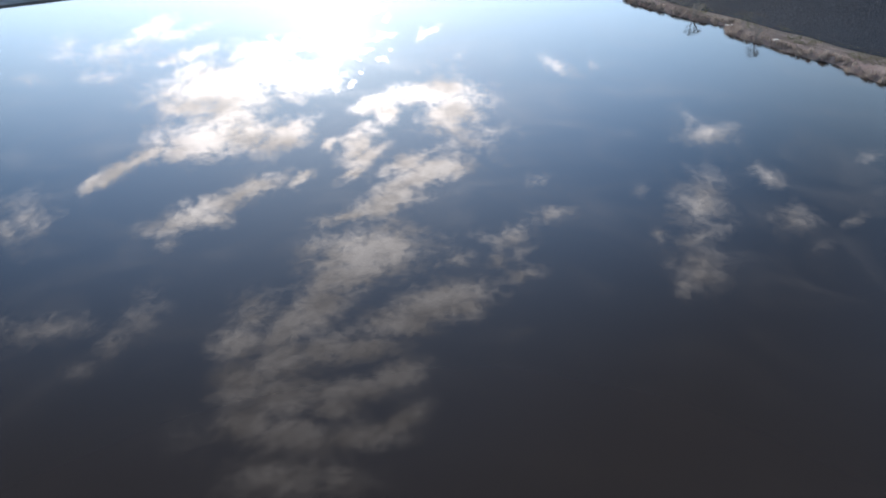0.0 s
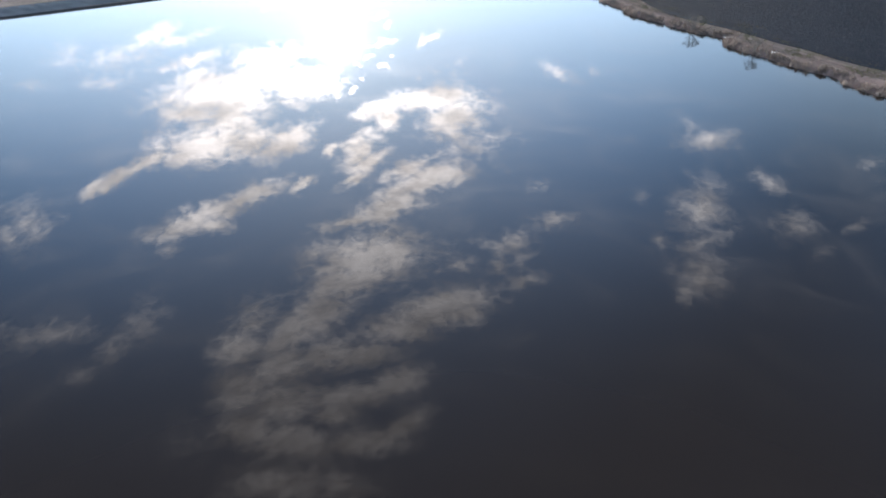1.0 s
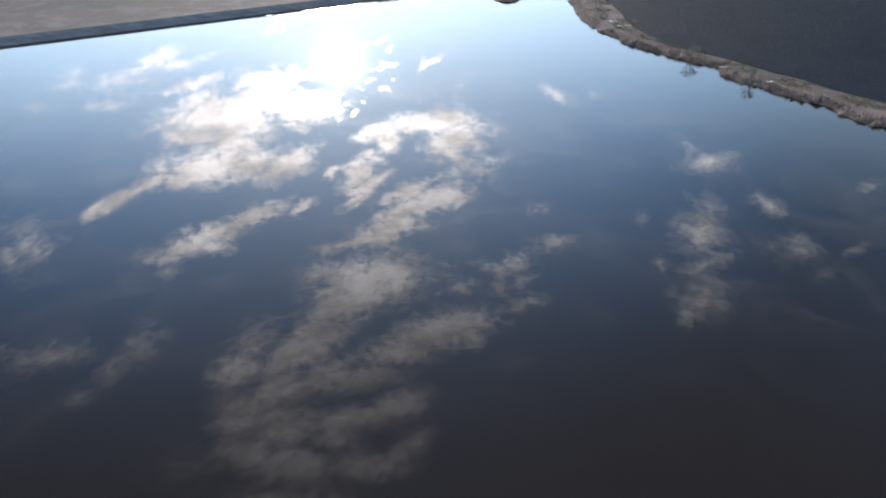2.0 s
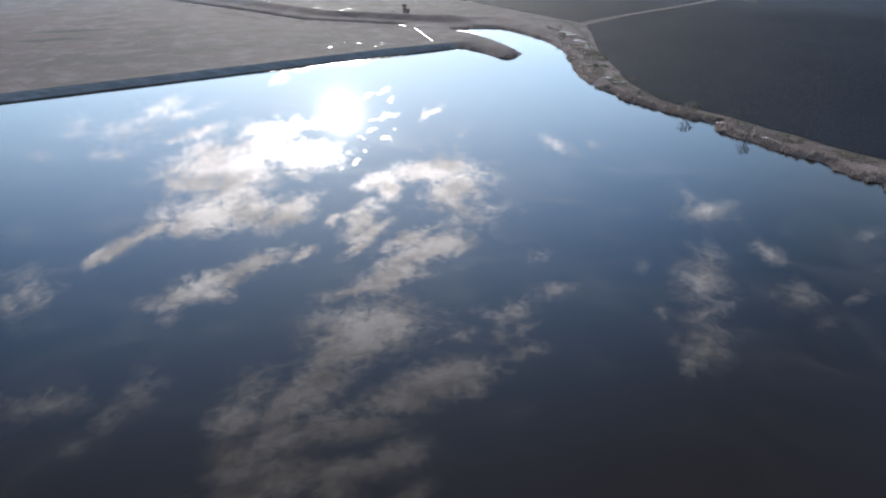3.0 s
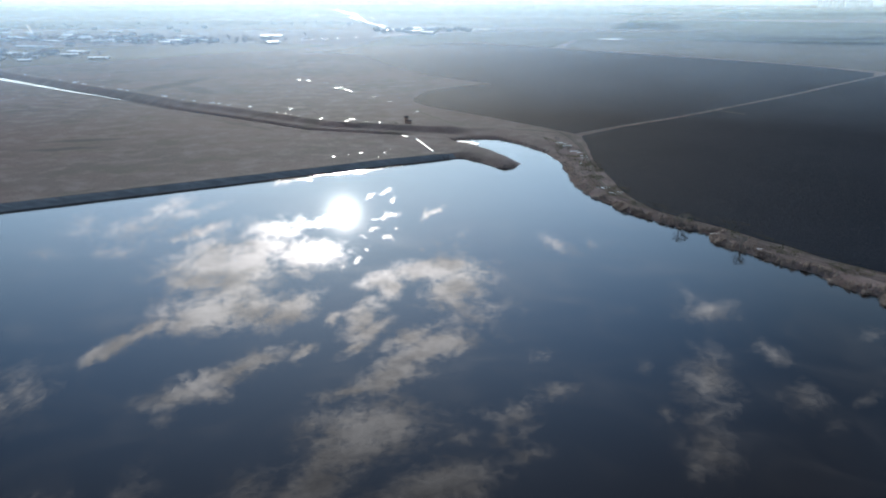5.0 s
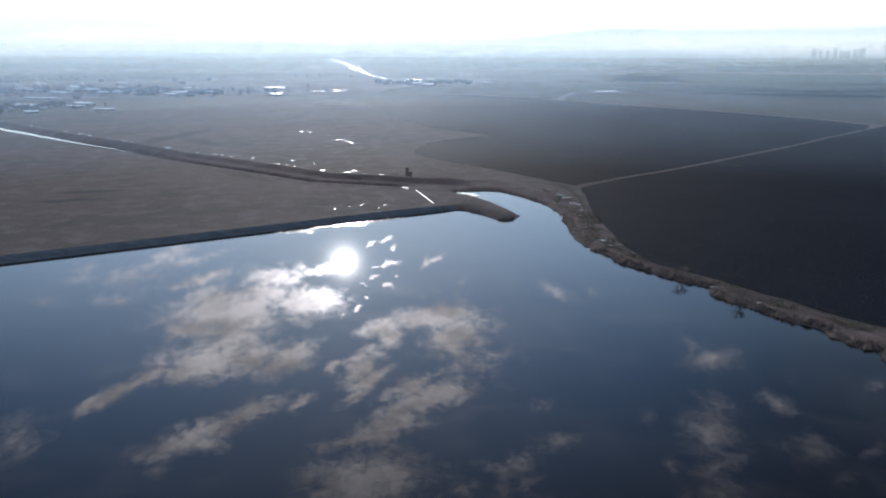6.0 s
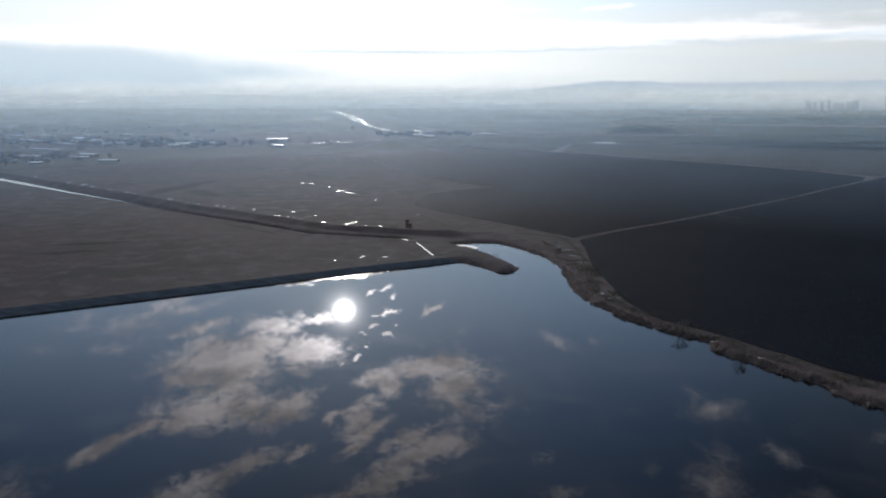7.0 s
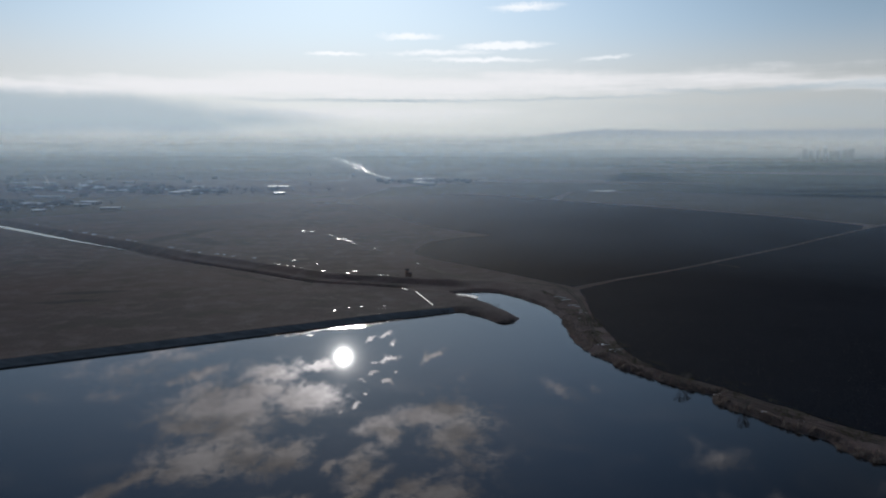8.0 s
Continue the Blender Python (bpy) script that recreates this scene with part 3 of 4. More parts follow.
pale_mat = surface("pale_gravel", lambda n, p: (n.mix(n.noise(p, 0.2, 4.0), (0.1, 0.1, 0.105), (0.24, 0.24, 0.25)),), 0.9, spec=0.1)
ribbon("track", [(69.5, 367), (98.7, 393), (131, 417.5), (164, 445), (208.4, 484), (253.8, 524), (311, 578.7), (378, 640.6), (700, 925)], 0.75, pale_mat, 0.4, "pale earth farm track between two ploughed fields", "track")
ribbon("track", [(165, 448), (174, 442), (181, 432)], 1.0, track_mat, 0.42, "short faint spur of a farm track", "track")
ribbon("track", [(57, 386), (63, 370), (65.5, 335), (62.5, 300), (60.5, 275), (62, 256), (66, 244), (76, 223), (90, 204), (102, 188), (112, 172), (140, 145), (190, 92)], 0.75, track_mat, 0.06,
       "tan wheel track along the lakeside strip", "track")
ribbon("track", [(-13.8, 442), (-4.8, 421), (5, 402), (14, 390), (30, 384), (52.8, 378), (65.7, 366)], 1.4, track_mat, 0.1, "pale earth path skirting the ploughed field", "track")
ribbon("water", [tuple(p) for p in CANAL[:8]], 7.5, water_mat, 0.0, "straight drainage canal shining with still water", "canal", level=0.74, step=8, taper=0.22)
STREAM = [(-760, 4700), (-640, 4200), (-499, 3460), (-366, 2846), (-266, 2357), (-196, 1889), (-149, 1689), (-101, 1528), (-66, 1420)]
ribbon("water", STREAM, 3.0, ruffled_mat, 0.3, "distant meandering river catching the light", "river", level=1.1, step=30, wild=0.9)
ribbon("water", [(-330, 2560), (-232, 2020), (-205, 2010), (-190, 2100)], 1.6, ruffled_mat, 0.3, "side arm of a distant river", "river", level=1.1, step=20, wild=0.8)
ribbon("water", [(-440, 3120), (-290, 2560), (-212, 1960), (-172, 1790)], 1.3, ruffled_mat, 0.3, "side arm of a distant river", "river", level=1.1, step=20, wild=0.9)
ribbon("water", [(-290, 1075), (-264, 1099), (-216, 1145), (-171, 1178), (-112, 1240), (-66, 1310)], 1.5, ruffled_mat, 0.3, "distant straight ditch full of water", "ditch", level=1.1, step=12, wild=0.5)


def puddle(x, y, rx, ry, turn=0.0, label="shallow rain puddle shining on brown winter grass", name="puddle", rough=0.85, mat=None):
    seed = x * 0.37 + y * 0.11
    ring = []
    for k in range(22):
        a = k * math.tau / 22
        f = 1 + rough * (math.sin(2 * a + seed) + 0.8 * math.sin(3 * a + 2.1 * seed) + 0.7 * math.sin(5 * a + 3.7 * seed) + 0.5 * math.sin(8 * a + 5.3 * seed)) / 2
        u, v = 0.72 * rx * f * math.cos(a), 0.58 * ry * f * math.sin(a)
        c, s = math.cos(turn), math.sin(turn)
        ring.append((x + c * u - s * v, y + s * u + c * v))
    top = max(at(px, py) for px, py in ring[::4] + [(x, y)])
    bm = bmesh.new()
    rim = [bm.verts.new((px - x, py - y, 0.0)) for px, py in ring]
    foot = [bm.verts.new(((px - x) * 1.04, (py - y) * 1.04, -0.12)) for px, py in ring]
    bm.faces.new(rim)
    for k in range(22):
        bm.faces.new((foot[k], foot[(k + 1) % 22], rim[(k + 1) % 22], rim[k]))
    me = bpy.data.meshes.new(name)
    bm.to_mesh(me)
    bm.free()
    me.materials.append(mat or puddle_mat)
    ob = new(name, me)
    ob.location = (x, y, max(top + 0.05, 1.36 if name == "pond" else 0.0))
    return tagged(ob, label, "puddle", "puddles")


# beyond the dike
for x, y, rx, ry in ((-82, 560.5, 3.4, 3.6), (-78, 563, 2.4, 3.2), (-72.6, 550, 3.0, 3.2), (-68.4, 538, 2.0, 2.6), (-48.2, 510, 2.4, 2.8), (-36, 487, 2.6, 1.4), (-25.8, 465.5, 1.3, 1.6), (-15.6, 444, 2.2, 3.2), (-17, 434, 1.2, 1.8),
                     (-78.6, 441, 1.5, 2.0), (-75.4, 415, 1.2, 2.4), (-70.7, 417, 1.6, 1.6), (-69, 407, 2.2, 2.0), (-58.5, 406.5, 2.6, 2.8), (-55.2, 410, 2.4, 2.0), (-52, 416, 2.2, 1.8), (-49.2, 401.5, 0.9, 1.2), (-44, 406.6, 0.8, 1.2)):
    puddle(x, y, rx * 0.7, ry * 0.36)
# small puddles whose glint is put into a white colour
for x, y, rx, ry in ((-36, 403, 1.6, 1.2), (-34, 396, 1.6, 2.0), (-31, 392, 0.9, 1.0), (-366, 643, 1.8, 2.2), (-318, 606, 2.0, 2.2), (-299, 595, 2.4, 2.2), (-280, 570, 2.2, 2.4), (-261.5, 556.4, 2.4, 2.0), (-238.6, 537.3, 2.2, 2.0), (-230, 531.3, 1.4, 1.4), (-193, 503, 2.0, 2.0),
                     (-178, 492.4, 1.1, 1.4), (-168.5, 482.2, 1.0, 1.4), (-167.2, 487.4, 1.2, 1.6), (-152.5, 480, 1.4, 1.6), (-147.2, 477.6, 1.3, 1.5), (-139, 470.4, 1.0, 1.4), (-130.7, 454.2, 1.1, 1.2), (-123.4, 463.6, 1.3, 1.7)):
    puddle(x, y, rx * 1.3, ry * 1.2, 0.1, "small puddle beside the dike, painted white for its glint", mat=white_glint_mat)
for x, y, rx, ry in ((-103.6, 437.3, 1.5, 1.8), (-99.8, 431.2, 1.4, 1.5), (-94.9, 429.2, 1.3, 1.4), (-90.5, 427, 1.3, 1.4), (-86, 425.9, 0.9, 1.2), (-95.5, 454, 1.2, 1.4), (-120.3, 612.6, 1.8, 2.2), (-111.5, 608.6, 1.4, 1.6), (-92.7, 585.2, 0.9, 1.4), (-160, 446.8, 1.2, 1.0)):
    puddle(x, y, rx * 1.3, ry * 1.2, 0.1, "small puddle beside the dike, painted white for its glint", mat=white_glint_mat)
# behind the dam
for x, y, rx, ry in ((-48.6, 314.5, 1.5, 1.5), (-43, 321, 0.7, 0.9), (-37.2, 322.5, 1.6, 1.0), (-29, 315.5, 0.9, 1.0), (-26.6, 324, 1.6, 1.6), (-26.1, 320.5, 1.2, 0.9), (-24.4, 332.5, 0.6, 0.8), (-28.3, 310, 0.6, 0.6)):
    puddle(x, y, rx * 0.6, ry * 0.34)
# on the lakeside strip, in white that imitates their glint
for x, y, rx, ry in ((55.6, 341.5, 1.2, 0.9), (57.1, 338.6, 1.2, 0.9), (58.1, 334.5, 1.6, 1.1), (60.3, 327, 1.5, 0.9), (62.4, 324.5, 0.9, 0.7), (62.7, 317.5, 1.1, 0.8), (62.3, 313, 1.4, 0.8), (59, 302, 0.5, 0.5), (59.3, 261.5, 1.3, 0.7), (60.6, 260.7, 1.2, 0.8),
                     (62.4, 254.4, 1.4, 0.9), (63.1, 252, 1.0, 0.6), (66, 255, 1.0, 0.5), (68.4, 246, 0.9, 0.5), (83, 208, 1.2, 0.5), (90.3, 193, 0.9, 0.5)):
    puddle(x, y, rx * 1.3, ry * 0.95, 0.2, "small puddle on the lakeside strip, painted white for its glint", mat=white_glint_mat)
# far ponds, their reflection painted as glossy white
for x, y, rx, ry in ((263, 1175, 26, 22), (80, 1492, 40, 30), (64, 1860, 38, 30), (-1200, 4200, 50, 60), (-430, 2440, 48, 30), (-715, 3990, 40, 50)):
    puddle(x, y, rx, ry, -0.1, "distant pond painted white for its bright reflection", "pond", 0.35, gloss_glint_mat)
# the last of the canal, a foot of water painted white for its glint, and the pale path beside it
ribbon("water", [(-80, 390.3), (-74, 385), (-68, 380)], 1.3, white_glint_mat, 0.1, "short end of the drainage canal, painted white for its glint", "canal", step=1.5, wild=0.4)
ribbon("track", [(-205, 481), (-176, 457.5), (-130, 425.5), (-90, 395.5), (-70, 380)], 0.8, pale_mat, 0.12, "faint pale path along the drainage canal", "track", wild=0.5)
ribbon("water", [(-21.2, 363.2), (-19.5, 361.6), (-17.8, 360.2)], 0.9, white_glint_mat, 0.12, "narrow runnel leading to a spillway, painted white for its glint", "ditch", step=1.0, wild=0.4)


def concrete_look(n, p):
    a, b = n.noise(p, 0.8, 4.0), n.noise(p, 9.0, 4.0)
    return n.mix(n.ramp(a, 0.3, 0.7), n.mix(b, (0.38, 0.36, 0.33), (0.5, 0.48, 0.45)), (0.3, 0.28, 0.25)), n.bump(b, 0.3, 0.02)


concrete_mat = surface("weathered_concrete", concrete_look, 0.85)


# Slate strip that puts the shade of the dam's lakeward slope into colour.
dam_shade_mat = surface("dam_shade", lambda n, p: (n.mix(n.ramp(n.noise(n.mapping(p, rot=(0, 0, radians(-28)), scale=(0.15, 1.0, 1.0)), 0.6, 5.0), 0.3, 0.7), (0.15, 0.162, 0.18), (0.23, 0.242, 0.26)), n.bump(n.noise(p, 1.2, 4.0), 0.4, 0.1)), 0.85, spec=0.1)
ribbon("trim", [(-430.95, 82.8), (-149.95, 234.8), (-64.95, 281.8), (-20.95, 305.8), (5.0, 318.4)], 3.6, dam_shade_mat, 0.07, "slate strip painting in the shade on the lake side of the dam", "dam", step=2.5, wild=0.12, seed=4.0)


def part(name, bm, mat, parent, label=""):
    me = bpy.data.meshes.new(name)
    bm.normal_update()
    bm.to_mesh(me)
    bm.free()
    me.materials.append(mat)
    ob = new(name, me)
    ob.parent = parent
    return tagged(ob, label)


def box(bm, x0, y0, z0, x1, y1, z1, bevel=0.0):
    made = bmesh.ops.create_cube(bm, size=1.0)["verts"]
    for v in made:
        v.co = Vector(((x0 + x1) / 2 + v.co.x * (x1 - x0), (y0 + y1) / 2 + v.co.y * (y1 - y0), (z0 + z1) / 2 + v.co.z * (z1 - z0)))
    if bevel:
        edges = list({e for v in made for e in v.link_edges})
        bmesh.ops.bevel(bm, geom=edges, offset=bevel, segments=1, affect="EDGES")
    return bm


def thing(name, label, category, place, turn=0.0, group=""):
    ob = new(name)
    ob.empty_display_size = 0.5
    ob.matrix_world = pose(*place, 0, 0, turn)
    return tagged(ob, label, category, group)


# an open concrete spillway from the canal to the lake bank
a, b = Vector((-13.5, 356.5)), Vector((-4.6, 326.0))
run = (b - a).length
top = max(at(*(a + (b - a) * k / 8)) for k in range(9)) + 0.12
spillway = thing("spillway", "straight concrete spillway channel filled with bright water", "channel", (a.x, a.y, top), math.degrees(math.atan2(b.y - a.y, b.x - a.x)))
for name, y0, y1 in (("side_wall", -0.42, -0.32), ("side_wall", 0.32, 0.42)):
    part(name, box(bmesh.new(), 0, y0, -1.6, run, y1, 0.12, 0.04), concrete_mat, spillway)
# The water's glint is painted as white.
part("water_surface", box(bmesh.new(), 0, -0.32, -1.6, run, 0.32, 0.1), white_glint_mat, spillway, "thin sheet of water painted white for its glint")
part("headwall", box(bmesh.new(), -0.3, -0.6, -1.6, 0.0, 0.6, 0.25, 0.05), concrete_mat, spillway, "concrete inlet headwall")


# ---- plants ----
def reed_look(n, p):
    r = n.add("ShaderNodeNewGeometry").outputs["Random Per Island"]
    c = n.mix(r, (0.1, 0.087, 0.083), (0.27, 0.235, 0.222))
    return (n.mix(n.ramp(n.noise(p, 0.12, 3.0), 0.35, 0.65), c, (0.165, 0.145, 0.137)),)


def bark_look(n, p):
    return (n.mix(n.noise(p, 3.0, 4.0), (0.15, 0.135, 0.125), (0.27, 0.245, 0.225)),)


bark_mat = surface("grey_bark", bark_look, 0.9, spec=0.1)


def reed_material():
    """Dry straw that lets some light through."""
    m, n = material("dry_reed")
    colour = reed_look(n, n.add("ShaderNodeNewGeometry").outputs["Position"])[0]
    front, through_, both = n.add("ShaderNodeBsdfDiffuse"), n.add("ShaderNodeBsdfTranslucent"), n.add("ShaderNodeMixShader")
    both.inputs[0].default_value = 0.45
    for k, bsdf in ((1, front), (2, through_)):
        n.put(bsdf.inputs[0], colour)
        n.put(both.inputs[k], bsdf.outputs[0])
    n.put(n.add("ShaderNodeOutputMaterial").inputs[0], both.outputs[0])
    return m


reed_mat = reed_material()


def blades(name, xs, ys, tall, count, wide, lean, mat, label, category, base=None):
    """Many tufts of upright blades, each blade one bent strip of two faces."""
    rng = np.random.default_rng(len(xs))
    xs, ys, tall = np.repeat(xs, count), np.repeat(ys, count), np.repeat(tall, count)
    n = len(xs)
    x, y = xs + rng.normal(0, 0.22, n), ys + rng.normal(0, 0.22, n)
    z = np.maximum(height(x, y) - 0.15, -0.5)
    a, tilt = rng.uniform(0, math.tau, n), rng.uniform(0, lean, n) * tall
    hgt, w = tall * rng.uniform(0.65, 1.1, n), wide * rng.uniform(0.6, 1.3, n)
    dx, dy, fx, fy = np.cos(a) * w, np.sin(a) * w, np.cos(a * 3.3) * tilt, np.sin(a * 3.3) * tilt
    low_l, low_r = np.stack([x - dx, y - dy, z], 1), np.stack([x + dx, y + dy, z], 1)
    mid_l, mid_r = np.stack([x - dx * 0.9 + fx * 0.35, y - dy * 0.9 + fy * 0.35, z + hgt * 0.55], 1), np.stack([x + dx * 0.9 + fx * 0.35, y + dy * 0.9 + fy * 0.35, z + hgt * 0.55], 1)
    tip = np.stack([x + fx, y + fy, z + hgt], 1)
    verts = np.stack([low_l, low_r, mid_r, mid_l, tip], 1).reshape(-1, 3)
    faces = []
    for k in range(0, n * 5, 5):
        faces += [(k, k + 1, k + 2, k + 3), (k + 3, k + 2, k + 4)]
    return tagged(mesh_object(name, verts.tolist(), faces, mat), label, category, kind="stuff")


def scatter_where(lo, hi, count, keep, seed):
    rng = np.random.default_rng(seed)
    x, y = rng.uniform(lo[0], hi[0], count), rng.uniform(lo[1], hi[1], count)
    k = keep(x, y)
    return x[k], y[k]


def fringe(x, y):
    d = shore_distance(x, y)
    return (d > -0.7 - 0.3 * waver(x, y, 1.2, 6.0)) & (d < 3.4 + 1.2 * waver(x, y, 7.0, 2.0)) & (waver(x, y, 12.0, 5.0) > -0.72)


def clump(x, y):
    """Rounded tussocks a few metres across: 0 in the gaps, 1 at the middle."""
    return np.sqrt(np.abs(np.sin(x * 0.85 + 1.1 * np.sin(y * 0.4)) * np.sin(y * 0.62 + 1.3 * np.sin(x * 0.35))))


rx, ry = scatter_where((44, 60), (210, 300), 110000, fringe, 3)
blades("reeds", rx, ry, (0.4 + 1.15 * clump(rx, ry) + 0.2 * waver(rx, ry, 9.0, 2.0)) * (1 - 0.45 * smooth(ry, 236, 266)), 7, 0.055, 0.4, reed_mat, "dense ragged belt of dry brown reeds at the waterline", "reeds")


def spit_fringe(x, y):
    d = shore_distance(x, y)
    return (d > -0.6) & (d < 1.6) & (waver(x, y, 6.0, 8.0) > -0.1)


sx, sy = scatter_where((-5, 294), (60, 366), 9000, spit_fringe, 5)
blades("reeds", sx, sy, 0.7 + 0.3 * waver(sx, sy, 4.0, 2.0), 5, 0.08, 0.4, reed_mat, "sparse dry reeds edging a grassy spit", "reeds")


def dam_fringe(x, y):
    d = shore_distance(x, y)
    return (d > -0.2) & (d < 2.2) & (waver(x, y, 5.0, 3.0) > 0.0)


dx_, dy_ = scatter_where((-170, 215), (0, 325), 26000, dam_fringe, 8)
blades("grass_fringe", dx_, dy_, 0.45 + 0.2 * waver(dx_, dy_, 4.0, 2.0), 4, 0.07, 0.5, reed_mat, "low dead grass along the foot of the dam", "grass")


def strip_tufts(x, y):
    d = shore_distance(x, y)
    return (d > 3) & (d < 17) & (waver(x, y, 6.0, 11.0) + 0.6 * waver(x, y, 2.3, 4.0) > -0.05)


tx, ty = scatter_where((50, 120), (170, 370), 110000, strip_tufts, 9)
olive_mat = surface("olive_grass", lambda n, p: (n.mix(n.noise(p, 0.3, 3.0), (0.17, 0.165, 0.09), (0.24, 0.215, 0.135)),), 0.9, spec=0.05)
gx_, gy_ = scatter_where((50, 120), (170, 370), 60000, lambda x, y: (shore_distance(x, y) > 5) & (shore_distance(x, y) < 15) & (waver(x, y, 7.0, 2.5) + 0.5 * waver(x, y, 2.0, 9.0) > -0.1), 10)
blades("green_grass", gx_, gy_, 0.42 + 0.12 * waver(gx_, gy_, 5.0, 2.0), 3, 0.14, 0.7, olive_mat, "patches of short olive-green grass on the lakeside strip", "grass")
rut_mat = surface("wet_rut", lambda n, p: (n.mix(n.noise(p, 0.6, 3.0), (0.11, 0.09, 0.075), (0.16, 0.13, 0.11)),), 0.9, spec=0.0)
for side_step in (-0.85, 0.85):
    ribbon("track", [(x + side_step, y + 0.4 * side_step) for x, y in ((58, 385), (64, 366), (65.5, 335), (62.6, 298.5), (58.8, 279), (59, 264), (61.8, 249), (67.4, 237), (75.6, 219.5), (86.6, 202), (97, 188), (106, 175.5), (136, 143), (188, 90))], 0.32, rut_mat, 0.12,
           "dark wet wheel rut along the lakeside strip", "track", wild=0.4, seed=side_step)
blades("grass_tufts", tx, ty, 0.32 + 0.15 * waver(tx, ty, 5.0, 2.0), 3, 0.08, 0.7, reed_mat, "tussocks of dead grass on the lakeside strip", "grass")


def limb(bm, a, b, r0, r1):
    way_ = (b - a).normalized()
    side = way_.orthogonal().normalized()
    other = way_.cross(side)
    rings = []
    for p, r in ((a, r0), (b, r1)):
        rings.append([bm.verts.new(p + (side * math.cos(k * math.tau / 4) + other * math.sin(k * math.tau / 4)) * r) for k in range(4)])
    for k in range(4):
        bm.faces.new((rings[0][k], rings[0][(k + 1) % 4], rings[1][(k + 1) % 4], rings[1][k]))


def bare_tree(name, x, y, tall, label, category, stems=4, seed=1, group="", forks=4):
    """A leafless shrub or tree: stems that fork and thin out into twigs."""
    rng = random.Random(seed)
    trunks, twigs = bmesh.new(), bmesh.new()

    def grow(p, d, length, r, level):
        q = p + d * length
        limb(trunks if level < 2 else twigs, p, q, r, r * 0.62)
        if level >= forks:
            return
        for _ in range(3):
            turn = Vector((rng.uniform(-1, 1), rng.uniform(-1, 1), rng.uniform(-0.35, 0.7)))
            grow(p + d * length * rng.uniform(0.6, 1.0), (d + turn * 0.62).normalized(), length * rng.uniform(0.6, 0.82), r * 0.6, level + 1)

    for _ in range(stems):
        spread_ = Vector((rng.uniform(-1, 1), rng.uniform(-1, 1), 0)) * (0.75 if stems > 1 else 0.08)
        grow(Vector((0, 0, -0.3)) + spread_ * 0.08, (Vector((0, 0, 1)) + spread_).normalized(), tall * 0.36, 0.016 * tall / (1 if stems == 1 else 1.6), 0)
    ob = thing(name, label, category, (x, y, max(at(x, y), -0.2)), 0, group)
    part("trunk", trunks, bark_mat, ob)
    tagged(part("twigs", twigs, bark_mat, ob, "fine leafless twigs"), kind="stuff")
    return ob


islet = np.random.default_rng(31)
ix, iy = np.concatenate([51.0 + islet.normal(0, 0.5, 40), 51.6 + islet.normal(0, 0.6, 50)]), np.concatenate([297.0 + islet.normal(0, 0.6, 40), 292.5 + islet.normal(0, 0.7, 50)])
blades("reeds", ix, iy, 0.8 + 0.2 * waver(ix, iy, 1.0), 6, 0.05, 0.5, reed_mat, "two small reed clumps standing in shallow water", "reeds")
bare_tree("bare_shrub", 74.8, 216.6, 5.6, "leafless grey willow shrub leaning over the waterline", "shrub", 6, 4, "waterside shrubs", 5)
bare_tree("bare_shrub", 85.6, 195.0, 4.8, "small leafless willow shrub among the reeds", "shrub", 6, 9, "waterside shrubs", 5)
bare_tree("bare_shrub", 55.2, 347.0, 3.4, "dark leafless bush beside puddles on the strip", "shrub", 5, 12)
bare_tree("bare_shrub", 25.5, 331.5, 1.8, "low leafless bush on the grassy spit", "shrub", 4, 15)


# ---- pump house beyond the canal ----
def brick_look(n, p):
    a = n.noise(p, 1.5, 4.0)
    return n.mix(a, (0.27, 0.21, 0.18), (0.36, 0.28, 0.24)), n.bump(n.noise(p, 12.0, 3.0), 0.3, 0.02)


def slate_look(n, p):
    return n.mix(n.noise(p, 2.0, 4.0), (0.05, 0.05, 0.055), (0.1, 0.1, 0.11)), n.bump(n.noise(p, 7.0, 3.0), 0.3, 0.03)


brick_mat, slate_mat = surface("old_brick", brick_look, 0.9, spec=0.2), surface("dark_roofing", slate_look, 0.8, spec=0.2)


def gable(bm, x0, y0, x1, y1, z0, z1, over=0.3):
    """A ridged roof along x with thickness."""
    x0, y0, x1, y1 = x0 - over, y0 - over, x1 + over, y1 + over
    m = (y0 + y1) / 2
    v = [bm.verts.new(c) for c in ((x0, y0, z0), (x1, y0, z0), (x1, m, z1), (x0, m, z1), (x1, y1, z0), (x0, y1, z0),
                                   (x0, y0, z0 - 0.25), (x1, y0, z0 - 0.25), (x1, y1, z0 - 0.25), (x0, y1, z0 - 0.25))]
    for f in ((0, 1, 2, 3), (3, 2, 4, 5), (6, 7, 1, 0), (8, 9, 5, 4), (9, 6, 0, 3, 5), (7, 8, 4, 2, 1), (9, 8, 7, 6)):
        bm.faces.new([v[k] for k in f])
    return bm


pump = thing("pump_house", "small dark brick pump tower with a lower side shed", "building", (-20.0, 396.5, at(-20, 396.5) - 0.2), 8)
part("tower_wall", box(bmesh.new(), -1.5, -1.4, -0.5, 1.0, 1.4, 5.4, 0.05), brick_mat, pump)
part("tower_roof", gable(bmesh.new(), -1.5, -1.4, 1.0, 1.4, 5.6, 6.3), slate_mat, pump)
part("shed_wall", box(bmesh.new(), 1.0, -1.6, -0.5, 3.3, 1.6, 2.9, 0.05), brick_mat, pump)
part("shed_roof", gable(bmesh.new(), 1.2, -1.6, 3.3, 1.6, 3.1, 3.6), slate_mat, pump)
part("door", box(bmesh.new(), 1.7, -1.66, -0.4, 2.6, -1.6, 2.0, 0.02), bark_mat, pump, "dark boarded door")
